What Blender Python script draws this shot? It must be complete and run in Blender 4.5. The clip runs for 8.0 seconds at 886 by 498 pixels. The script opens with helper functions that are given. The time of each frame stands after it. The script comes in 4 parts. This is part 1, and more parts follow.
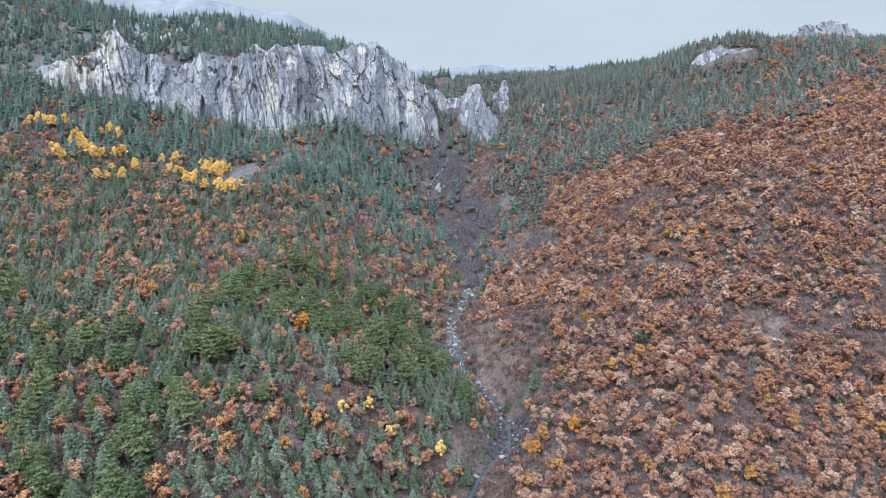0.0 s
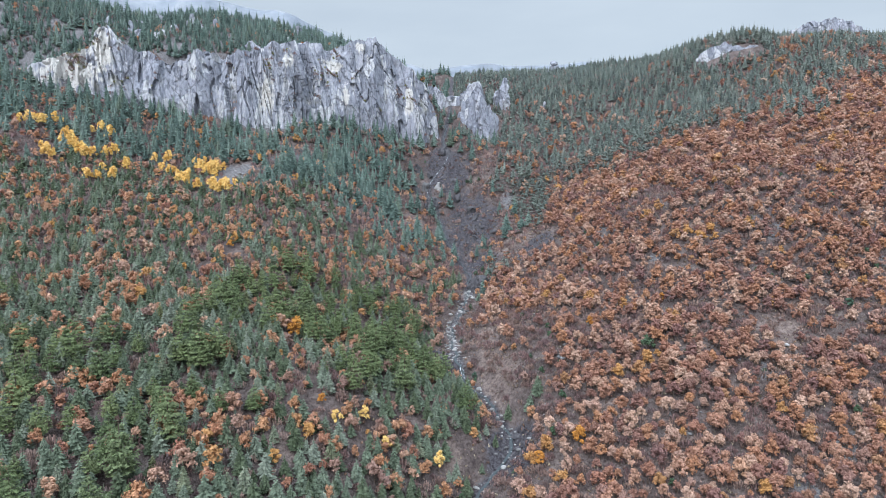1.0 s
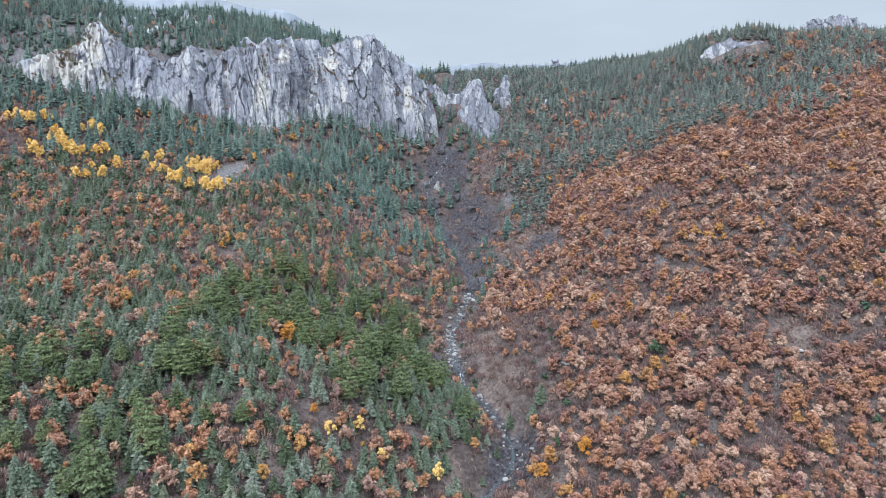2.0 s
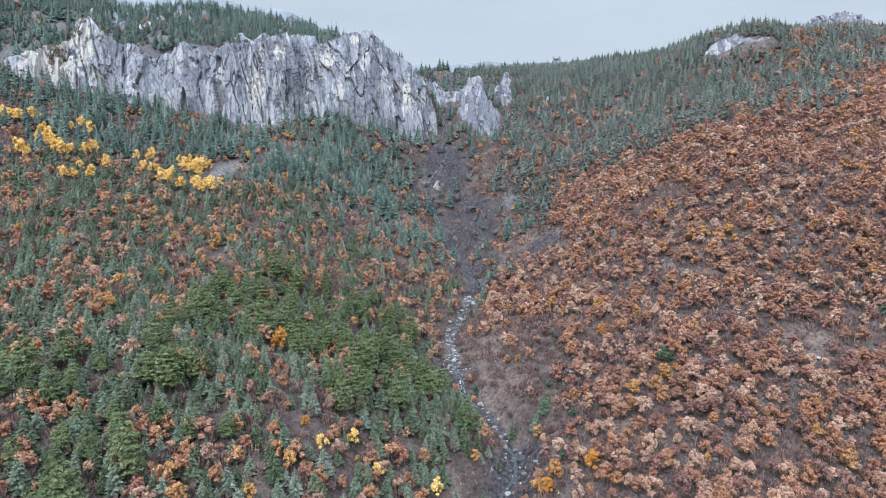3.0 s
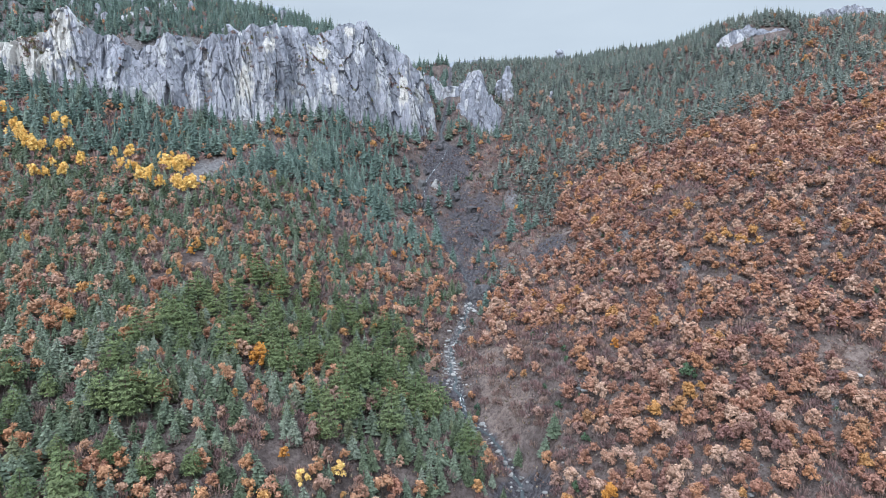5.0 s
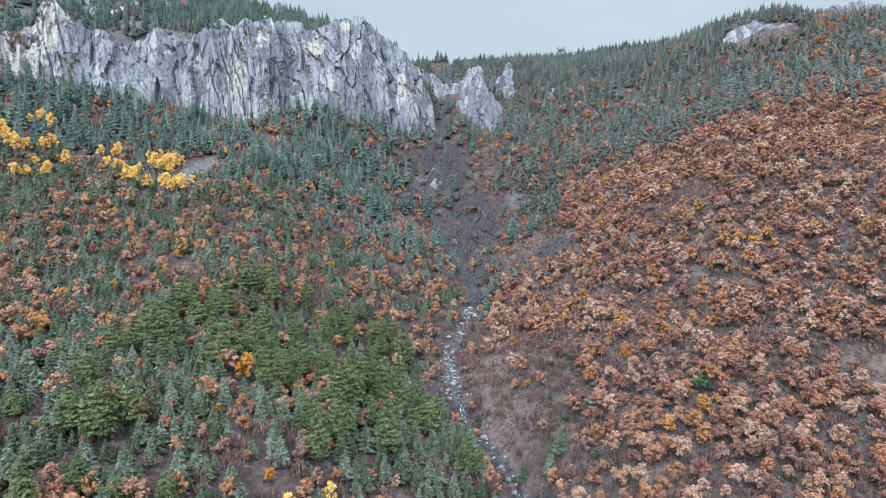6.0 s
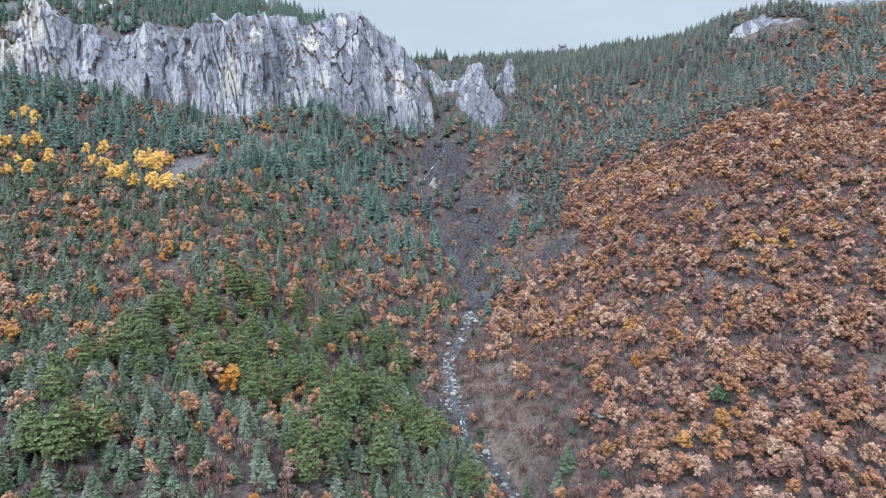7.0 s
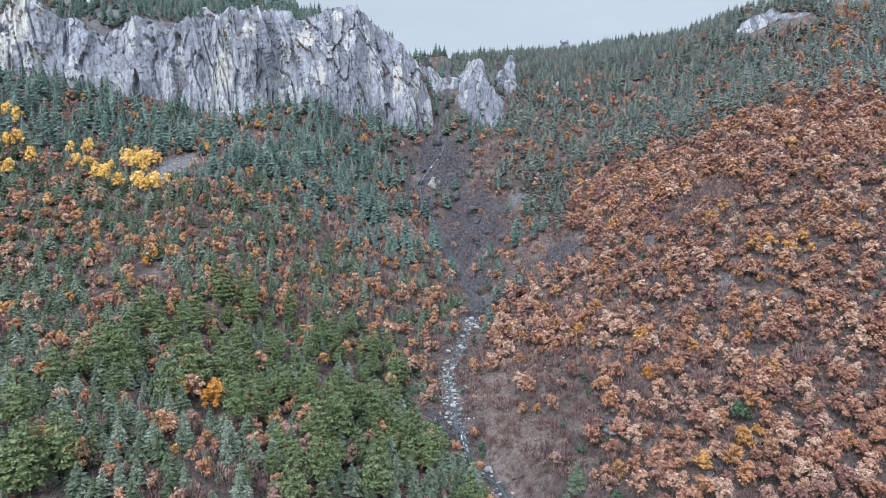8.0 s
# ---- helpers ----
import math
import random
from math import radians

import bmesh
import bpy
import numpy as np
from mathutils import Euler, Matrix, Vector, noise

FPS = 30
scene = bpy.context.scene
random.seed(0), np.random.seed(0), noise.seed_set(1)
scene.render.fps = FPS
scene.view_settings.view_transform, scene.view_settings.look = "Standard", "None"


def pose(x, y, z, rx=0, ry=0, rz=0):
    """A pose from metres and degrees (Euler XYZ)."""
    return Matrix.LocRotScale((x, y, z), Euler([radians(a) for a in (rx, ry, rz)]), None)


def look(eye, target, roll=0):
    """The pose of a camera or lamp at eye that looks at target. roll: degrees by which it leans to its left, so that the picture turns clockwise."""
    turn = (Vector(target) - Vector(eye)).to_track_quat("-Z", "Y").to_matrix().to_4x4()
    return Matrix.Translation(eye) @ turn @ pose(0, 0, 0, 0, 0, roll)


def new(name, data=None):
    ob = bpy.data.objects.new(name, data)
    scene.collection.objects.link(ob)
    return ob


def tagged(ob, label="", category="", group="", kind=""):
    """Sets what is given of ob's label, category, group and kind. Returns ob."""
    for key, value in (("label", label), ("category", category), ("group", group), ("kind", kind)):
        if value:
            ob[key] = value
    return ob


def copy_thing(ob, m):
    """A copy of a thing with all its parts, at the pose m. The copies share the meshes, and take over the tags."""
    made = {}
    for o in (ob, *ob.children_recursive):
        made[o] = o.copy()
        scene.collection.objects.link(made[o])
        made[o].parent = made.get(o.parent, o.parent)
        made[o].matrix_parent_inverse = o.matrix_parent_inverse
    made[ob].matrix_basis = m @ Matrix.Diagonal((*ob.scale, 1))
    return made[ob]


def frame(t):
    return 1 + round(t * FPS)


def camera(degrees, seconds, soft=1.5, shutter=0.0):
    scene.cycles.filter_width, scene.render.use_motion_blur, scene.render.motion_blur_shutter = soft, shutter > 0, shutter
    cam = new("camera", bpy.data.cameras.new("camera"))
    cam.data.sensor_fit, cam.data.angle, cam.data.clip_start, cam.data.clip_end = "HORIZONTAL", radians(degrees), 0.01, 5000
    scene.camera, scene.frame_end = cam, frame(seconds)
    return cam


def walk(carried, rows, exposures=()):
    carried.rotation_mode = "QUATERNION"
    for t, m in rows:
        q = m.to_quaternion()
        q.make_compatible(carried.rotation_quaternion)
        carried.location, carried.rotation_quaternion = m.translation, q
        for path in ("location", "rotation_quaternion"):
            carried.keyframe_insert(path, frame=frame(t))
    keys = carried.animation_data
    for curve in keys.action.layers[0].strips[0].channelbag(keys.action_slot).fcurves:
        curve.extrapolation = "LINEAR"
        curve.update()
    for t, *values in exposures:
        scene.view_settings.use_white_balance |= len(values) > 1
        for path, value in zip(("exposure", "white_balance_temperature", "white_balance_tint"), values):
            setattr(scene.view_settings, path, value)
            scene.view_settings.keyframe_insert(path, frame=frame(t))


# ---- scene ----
cam = camera(73.0, 8.0, soft=0.5)
EYE, TILT = 100.0, -5.5
ROWS = [
    (0, 0.0, 0.0, 0.0, 0.0, -0.0, 0.0),
    (0.5, 0.268, 4.158, 0.393, 0.022, -0.024, 0.029),
    (1, 0.517, 8.457, 0.8, 0.041, -0.048, 0.058),
    (1.5, 0.747, 12.89, 1.222, 0.055, -0.073, 0.086),
    (2.25, 1.057, 19.779, 1.882, 0.07, -0.11, 0.128),
    (3, 1.323, 26.936, 2.575, 0.075, -0.149, 0.168),
    (3.5, 1.477, 31.846, 3.055, 0.074, -0.175, 0.195),
    (4, 1.612, 36.861, 3.549, 0.069, -0.201, 0.22),
    (4.5, 1.728, 41.974, 4.059, 0.06, -0.228, 0.246),
    (5.25, 1.866, 49.814, 4.85, 0.039, -0.268, 0.283),
    (6, 1.961, 57.84, 5.674, 0.009, -0.31, 0.318),
    (6.5, 2.001, 63.285, 6.241, -0.016, -0.338, 0.342),
    (7, 2.021, 68.797, 6.823, -0.044, -0.366, 0.365),
    (7.5, 2.023, 74.371, 7.42, -0.077, -0.395, 0.387),
    (8, 2.005, 80.0, 8.031, -0.113, -0.424, 0.409),
]
walk(cam, [(t, pose(0, 0, EYE, TILT, 0, 0) @ pose(x, y, z, 90 + pitch, roll, yaw)) for t, x, y, z, yaw, pitch, roll in ROWS])

# ---- light ----
world = bpy.data.worlds.new("overcast")
scene.world = world
world.use_nodes = True
wt = world.node_tree
wt.nodes.clear()
w_out = wt.nodes.new("ShaderNodeOutputWorld")
w_bg = wt.nodes.new("ShaderNodeBackground")
w_sky = wt.nodes.new("ShaderNodeTexSky")
w_sky.sky_type, w_sky.sun_disc = "NISHITA", False
w_sky.sun_elevation, w_sky.sun_rotation = radians(50), radians(210)
w_sky.air_density, w_sky.dust_density = 1.0, 3.0
w_geo = wt.nodes.new("ShaderNodeTexCoord")
w_map = wt.nodes.new("ShaderNodeMapping")
w_map.inputs["Scale"].default_value = (1.2, 1.2, 5.0)
w_noise = wt.nodes.new("ShaderNodeTexNoise")
w_noise.inputs["Scale"].default_value = 1.6
w_noise.inputs["Detail"].default_value = 5
w_ramp = wt.nodes.new("ShaderNodeValToRGB")
w_ramp.color_ramp.elements[0].position, w_ramp.color_ramp.elements[0].color = 0.3, (5.35, 6.35, 7.5, 1)
w_ramp.color_ramp.elements[1].position, w_ramp.color_ramp.elements[1].color = 0.75, (6.7, 7.75, 8.8, 1)
w_mix = wt.nodes.new("ShaderNodeMixRGB")
w_mix.inputs["Fac"].default_value = 0.88
wt.links.new(w_geo.outputs["Generated"], w_map.inputs["Vector"])
wt.links.new(w_map.outputs["Vector"], w_noise.inputs["Vector"])
wt.links.new(w_noise.outputs["Fac"], w_ramp.inputs["Fac"])
wt.links.new(w_sky.outputs["Color"], w_mix.inputs["Color1"])
wt.links.new(w_ramp.outputs["Color"], w_mix.inputs["Color2"])
# an overcast sky is about three times as bright overhead as at the horizon
w_sep = wt.nodes.new("ShaderNodeSeparateXYZ")
wt.links.new(w_geo.outputs["Generated"], w_sep.inputs["Vector"])
w_rise = wt.nodes.new("ShaderNodeMapRange")
for key, value in (("From Min", 0.34), ("From Max", 0.85), ("To Min", 0.83), ("To Max", 4.0)):
    w_rise.inputs[key].default_value = value
wt.links.new(w_sep.outputs["Z"], w_rise.inputs["Value"])
w_scale = wt.nodes.new("ShaderNodeVectorMath")
w_scale.operation = "SCALE"
wt.links.new(w_mix.outputs["Color"], w_scale.inputs[0])
wt.links.new(w_rise.outputs["Result"], w_scale.inputs["Scale"])
wt.links.new(w_scale.outputs[0], w_bg.inputs["Color"])
wt.links.new(w_bg.outputs["Background"], w_out.inputs["Surface"])
w_bg.inputs["Strength"].default_value = 0.11
sun = new("sun", bpy.data.lights.new("sun", "SUN"))
sun.data.energy, sun.data.angle, sun.data.color = 2.5, radians(30), (0.90, 0.98, 1.10)
sun.matrix_world = look((-150, -190, 360), (0, 150, 40))
scene.view_settings.exposure = 0.22


# ---- materials ----
def material(name, rough=0.9, spec=0.2):
    m = bpy.data.materials.new(name)
    m.use_nodes = True
    b = m.node_tree.nodes["Principled BSDF"]
    b.inputs["Roughness"].default_value = rough
    b.inputs["Specular IOR Level"].default_value = spec
    return m, m.node_tree, b


def node(nt, kind, **sockets):
    n = nt.nodes.new(kind)
    for key, value in sockets.items():
        n.inputs[key].default_value = value
    return n


def ramp(nt, source, stops):
    """A colour ramp driven by a socket; stops of (position, rgb)."""
    r = nt.nodes.new("ShaderNodeValToRGB")
    els = r.color_ramp.elements
    while len(els) < len(stops):
        els.new(0.5)
    for e, (at, rgb) in zip(els, stops):
        e.position, e.color = at, (*rgb, 1)
    nt.links.new(source, r.inputs["Fac"])
    return r.outputs["Color"]


def blend(nt, fac, a, b, mode="MIX"):
    n = nt.nodes.new("ShaderNodeMixRGB")
    n.blend_type = mode
    for key, value in (("Fac", fac), ("Color1", a), ("Color2", b)):
        if isinstance(value, bpy.types.NodeSocket):
            nt.links.new(value, n.inputs[key])
        else:
            n.inputs[key].default_value = value if key == "Fac" else (*value, 1)
    return n.outputs["Color"]


def maths(nt, op, a, b=0.0):
    n = nt.nodes.new("ShaderNodeMath")
    n.operation = op
    for i, value in enumerate((a, b)):
        if isinstance(value, bpy.types.NodeSocket):
            nt.links.new(value, n.inputs[i])
        else:
            n.inputs[i].default_value = value
    return n.outputs[0]


def grain(nt, scale, detail=4.0, stretch=(1, 1, 1), rough=0.55):
    """Noise in metres of the object's own space."""
    tc = nt.nodes.new("ShaderNodeTexCoord")
    mp = nt.nodes.new("ShaderNodeMapping")
    mp.inputs["Scale"].default_value = stretch
    nt.links.new(tc.outputs["Object"], mp.inputs["Vector"])
    n = node(nt, "ShaderNodeTexNoise", Scale=scale, Detail=detail, Roughness=rough)
    nt.links.new(mp.outputs["Vector"], n.inputs["Vector"])
    return n.outputs["Fac"]


def relief(nt, bsdf, height, strength, distance):
    n = node(nt, "ShaderNodeBump", Strength=strength, Distance=distance)
    nt.links.new(height, n.inputs["Height"])
    nt.links.new(n.outputs["Normal"], bsdf.inputs["Normal"])


def foliage(name, stops, leaf=0.3, rough=0.75, speck=3.0, gloss=0.2, thin=0.1):
    """Leaves whose colour varies from tree to tree and from clump to clump."""
    m, nt, b = material(name, rough, gloss)
    info = nt.nodes.new("ShaderNodeObjectInfo")
    attr = nt.nodes.new("ShaderNodeAttribute")
    attr.attribute_name = "tint"
    tree = maths(nt, "FRACT", maths(nt, "ADD", info.outputs["Random"], attr.outputs["Fac"]))
    geo = nt.nodes.new("ShaderNodeNewGeometry")
    base = ramp(nt, tree, stops)
    isl = maths(nt, "ADD", maths(nt, "MULTIPLY", geo.outputs["Random Per Island"], 2 * leaf), 1 - leaf)
    tex = grain(nt, speck, 3, (1, 1, 1), .7)
    dots = node(nt, "ShaderNodeMapRange", **{"From Min": .32, "From Max": .68, "To Min": .62, "To Max": 1.35})
    nt.links.new(tex, dots.inputs["Value"])
    n = nt.nodes.new("ShaderNodeVectorMath")
    n.operation = "SCALE"
    nt.links.new(base, n.inputs[0])
    nt.links.new(maths(nt, "MULTIPLY", isl, dots.outputs["Result"]), n.inputs["Scale"])
    nt.links.new(n.outputs[0], b.inputs["Base Color"])
    relief(nt, b, tex, .5, .2)
    # thin leaves let part of the light through
    glow, mixer = nt.nodes.new("ShaderNodeBsdfTranslucent"), node(nt, "ShaderNodeMixShader", Fac=thin)
    nt.links.new(n.outputs[0], glow.inputs["Color"])
    nt.links.new(b.outputs[0], mixer.inputs[1])
    nt.links.new(glow.outputs[0], mixer.inputs[2])
    nt.links.new(mixer.outputs[0], nt.nodes["Material Output"].inputs["Surface"])
    return m


FIR = foliage("fir_needles", [(0, (.062, .081, .046)), (.25, (.086, .109, .068)), (.5, (.105, .134, .093)), (.75, (.130, .159, .116)), (.9, (.165, .188, .148)), (1, (.110, .118, .056))], .4, .6, gloss=.15)
# distance haze is put into these two needle colours: paler and bluer
DARKFIR = foliage("hazed_dark_fir_needles", [(0, (.080, .118, .102)), (.5, (.105, .150, .128)), (.85, (.14, .184, .158)), (1, (.115, .144, .108))], .4, .6, gloss=.15, thin=.05)
BLACKPINE = foliage("hazed_black_pine_needles", [(0, (.10, .12, .108)), (.5, (.125, .148, .13)), (.85, (.155, .175, .15)), (1, (.18, .185, .16))], .4, .6, gloss=.15, thin=.05)
PINE = foliage("pine_needles", [(0, (.090, .120, .056)), (.5, (.118, .150, .068)), (.8, (.150, .180, .082)), (1, (.10, .128, .064))], .4, .6, gloss=.15)
OAK = foliage("oak_leaves", [(0, (.285, .140, .100)), (.2, (.352, .190, .132)), (.4, (.45, .295, .22)), (.56, (.218, .115, .101)), (.76, (.378, .186, .102)), (.92, (.19, .106, .10)), (1, (.44, .23, .085))], .24)
REDOAK = foliage("russet_leaves", [(0, (.28, .132, .095)), (.3, (.40, .205, .112)), (.55, (.44, .27, .19)), (.75, (.235, .145, .125)), (.9, (.42, .22, .138)), (1, (.47, .255, .082))], .22)
GOLD = foliage("golden_leaves", [(0, (.74, .47, .14)), (.5, (.80, .55, .20)), (1, (.70, .42, .12))], .25)
ORANGE = foliage("orange_leaves", [(0, (.42, .17, .05)), (1, (.48, .22, .05))], .25)
TWIG = foliage("bare_twigs", [(0, (.165, .105, .105)), (.4, (.215, .135, .125)), (.75, (.27, .185, .155)), (1, (.15, .112, .112))], .35)
JUNIPER = foliage("juniper_needles", [(0, (.05, .085, .05)), (.6, (.075, .115, .065)), (1, (.06, .10, .07))], .35)
DRYGRASS = foliage("dry_grass", [(0, (.26, .21, .15)), (.5, (.32, .26, .18)), (1, (.22, .18, .13))], .35)
LITTER = foliage("leaf_litter", [(0, (.20, .115, .08)), (.5, (.26, .16, .11)), (.8, (.14, .095, .08)), (1, (.10, .08, .075))], .35)
SEDGE = foliage("ledge_plants", [(0, (.17, .17, .07)), (.5, (.22, .21, .09)), (1, (.13, .13, .075))], .35)

BARK, nt, b = material("bark", 0.95, 0.1)
nt.links.new(ramp(nt, grain(nt, 6, 3, (1, 1, .25)), [(.3, (.06, .045, .038)), (.7, (.15, .115, .095))]), b.inputs["Base Color"])

EARTH, nt, b = material("hillside_earth", 0.95, 0.1)
mid, fine, grit = grain(nt, .16, 5), grain(nt, .8, 8, rough=.8), grain(nt, 2.6, 5, rough=.85)
soil = ramp(nt, mid, [(.3, (.092, .074, .070)), (.5, (.142, .115, .108)), (.7, (.22, .182, .167))])
stone = ramp(nt, grit, [(.35, (.09, .088, .092)), (.52, (.19, .185, .19)), (.68, (.34, .33, .33))])
slate = ramp(nt, fine, [(.35, (.045, .043, .05)), (.55, (.095, .09, .10)), (.72, (.18, .168, .172))])


def patchy(name, low, high):
    att = nt.nodes.new("ShaderNodeAttribute")
    att.attribute_name = name
    edge = maths(nt, "ADD", att.outputs["Fac"], maths(nt, "MULTIPLY", maths(nt, "SUBTRACT", fine, .5), .9))
    mask = node(nt, "ShaderNodeMapRange", **{"From Min": low, "From Max": high})
    nt.links.new(edge, mask.inputs["Value"])
    return mask.outputs["Result"]


tan = ramp(nt, mid, [(.3, (.15, .118, .108)), (.6, (.24, .19, .17))])
col = blend(nt, patchy("bare", .3, .7), soil, tan)
col = blend(nt, patchy("slate", .28, .48), col, slate)
col = blend(nt, patchy("scree", .35, .6), col, stone)
col = blend(nt, .95, col, ramp(nt, fine, [(.36, (.34, .31, .32)), (.47, (.68, .65, .65)), (.54, (.92, .9, .9)), (.66, (1, 1, 1))]), "MULTIPLY")
col = blend(nt, maths(nt, "MULTIPLY", maths(nt, "GREATER_THAN", grit, .66), .5), col, (.34, .33, .32))
nt.links.new(col, b.inputs["Base Color"])
relief(nt, b, fine, 1.0, 1.0)

ROCK, nt, b = material("limestone_cliff", 0.9, 0.2)
big, streak, fine = grain(nt, .045, 5), grain(nt, .3, 6, (1.3, 1.3, .2), .6), grain(nt, 1.3, 9, (1, 1, .75), .85)


def slabs(scale, stretch, feature, warp):
    """Crisp broken blocks: a tone for each (F1), or the distance to their joints."""
    tc = nt.nodes.new("ShaderNodeTexCoord")
    mp = nt.nodes.new("ShaderNodeMapping")
    mp.inputs["Scale"].default_value = stretch
    wob = node(nt, "ShaderNodeTexNoise", Scale=.25, Detail=2.0, Roughness=.5)
    nt.links.new(tc.outputs["Object"], wob.inputs["Vector"])
    add = nt.nodes.new("ShaderNodeVectorMath")
    add.operation = "MULTIPLY_ADD"
    nt.links.new(wob.outputs["Color"], add.inputs[0])
    add.inputs[1].default_value = (warp, warp, warp)
    nt.links.new(tc.outputs["Object"], add.inputs[2])
    nt.links.new(add.outputs[0], mp.inputs["Vector"])
    v = node(nt, "ShaderNodeTexVoronoi", Scale=scale)
    v.feature = feature
    nt.links.new(mp.outputs["Vector"], v.inputs["Vector"])
    if feature != "F1":
        return v.outputs["Distance"]
    one = nt.nodes.new("ShaderNodeSeparateColor")
    nt.links.new(v.outputs["Color"], one.inputs["Color"])
    return one.outputs[0]


block, chip = slabs(.19, (1, 1, .33), "F1", 1.6), slabs(.75, (1, 1, .6), "F1", .8)
col = ramp(nt, maths(nt, "ADD", maths(nt, "MULTIPLY", block, .65), maths(nt, "MULTIPLY", streak, .35)), [(.22, (.225, .235, .265)), (.40, (.30, .31, .345)), (.6, (.365, .37, .405)), (.78, (.50, .50, .505))])
col = blend(nt, .6, col, ramp(nt, chip, [(0, (.55, .55, .6)), (.3, (.8, .8, .84)), (.7, (1, 1, 1)), (1, (1.0, .99, .97))]), "MULTIPLY")
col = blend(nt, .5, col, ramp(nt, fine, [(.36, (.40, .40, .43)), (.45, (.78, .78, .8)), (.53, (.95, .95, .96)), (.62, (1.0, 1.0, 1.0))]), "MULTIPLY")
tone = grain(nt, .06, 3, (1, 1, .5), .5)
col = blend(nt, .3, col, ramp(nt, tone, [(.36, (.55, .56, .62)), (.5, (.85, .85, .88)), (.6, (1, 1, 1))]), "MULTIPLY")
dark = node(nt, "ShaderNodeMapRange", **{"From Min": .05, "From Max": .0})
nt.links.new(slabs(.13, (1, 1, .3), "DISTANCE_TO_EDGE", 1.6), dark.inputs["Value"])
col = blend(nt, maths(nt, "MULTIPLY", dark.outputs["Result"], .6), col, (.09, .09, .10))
lichen = node(nt, "ShaderNodeMapRange", **{"From Min": .60, "From Max": .72})
nt.links.new(big, lichen.inputs["Value"])
col = blend(nt, maths(nt, "MULTIPLY", lichen.outputs["Result"], .45), col, (.21, .195, .12))
att = nt.nodes.new("ShaderNodeAttribute")
att.attribute_name = "pale"
edge = maths(nt, "ADD", att.outputs["Fac"], maths(nt, "MULTIPLY", maths(nt, "SUBTRACT", streak, .5), 2.0))
pale = node(nt, "ShaderNodeMapRange", **{"From Min": .45, "From Max": .7})
nt.links.new(edge, pale.inputs["Value"])
col = blend(nt, maths(nt, "MULTIPLY", pale.outputs["Result"], .85), col, ramp(nt, fine, [(.3, (.38, .36, .34)), (.6, (.62, .59, .55))]))
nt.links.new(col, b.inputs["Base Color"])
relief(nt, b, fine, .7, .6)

DARKROCK, nt, b = material("wet_dark_rock", 0.85, 0.2)
fine = grain(nt, .8, 7, (1, 1, .6), .7)
nt.links.new(ramp(nt, fine, [(.3, (.035, .033, .037)), (.5, (.065, .062, .068)), (.72, (.14, .13, .13))]), b.inputs["Base Color"])
relief(nt, b, fine, .8, .5)

BOULDER, nt, b = material("stream_boulder", 0.85, 0.25)
info = nt.nodes.new("ShaderNodeObjectInfo")
geo = nt.nodes.new("ShaderNodeNewGeometry")
pick = maths(nt, "FRACT", maths(nt, "ADD", info.outputs["Random"], geo.outputs["Random Per Island"]))
fine = grain(nt, 3, 6)
col = ramp(nt, pick, [(0, (.11, .108, .11)), (.5, (.20, .196, .195)), (1, (.40, .385, .37))])
nt.links.new(blend(nt, .5, col, ramp(nt, fine, [(.3, (.4, .4, .4)), (.7, (1, 1, 1))]), "MULTIPLY"), b.inputs["Base Color"])
relief(nt, b, fine, .5, .15)

WATER, nt, b = material("stream_water", 0.45, 0.12)
foam = grain(nt, 1.1, 6, (1, 1, .4), .7)
att = nt.nodes.new("ShaderNodeAttribute")
att.attribute_name = "steep"
froth = node(nt, "ShaderNodeMapRange", **{"From Min": .72, "From Max": .84})
nt.links.new(maths(nt, "ADD", foam, maths(nt, "MULTIPLY", att.outputs["Fac"], .15)), froth.inputs["Value"])
nt.links.new(blend(nt, froth.outputs["Result"], (.05, .06, .065), (.72, .76, .8)), b.inputs["Base Color"])
relief(nt, b, foam, .5, .2)

# the mist over the distance is put into this blue-grey colour
FAR, nt, b = material("hazed_bare_mountain", 0.95, 0.05)
m1 = grain(nt, .012, 7, (1, 1, 1), .65)
nt.links.new(ramp(nt, m1, [(.35, (.16, .18, .21)), (.55, (.215, .235, .265)), (.7, (.27, .285, .305))]), b.inputs["Base Color"])

# ---- number tools ----
def lattice(ix, iy, iz, seed):
    """Repeatable noise in 0..1 for whole-number places."""
    h = (ix.astype(np.int64) * 374761393 + iy.astype(np.int64) * 668265263 + iz.astype(np.int64) * 2147483647 + seed * 974711) & 0xFFFFFFFF
    h = ((h ^ (h >> 13)) * 1274126177) & 0xFFFFFFFF
    h = ((h ^ (h >> 16)) * 2246822519) & 0xFFFFFFFF
    return ((h ^ (h >> 15)) & 0xFFFFFF) / float(0xFFFFFF)


def value_noise(x, y, z, seed):
    x, y, z = np.broadcast_arrays(np.asarray(x, float), np.asarray(y, float), np.asarray(z, float))
    ix, iy, iz = np.floor(x), np.floor(y), np.floor(z)
    fx, fy, fz = x - ix, y - iy, z - iz
    fx, fy, fz = (f * f * f * (f * (f * 6 - 15) + 10) for f in (fx, fy, fz))
    total = 0.0
    for dx in (0, 1):
        for dy in (0, 1):
            for dz in (0, 1):
                w = (fx if dx else 1 - fx) * (fy if dy else 1 - fy) * (fz if dz else 1 - fz)
                total = total + w * lattice(ix + dx, iy + dy, iz + dz, seed)
    return total


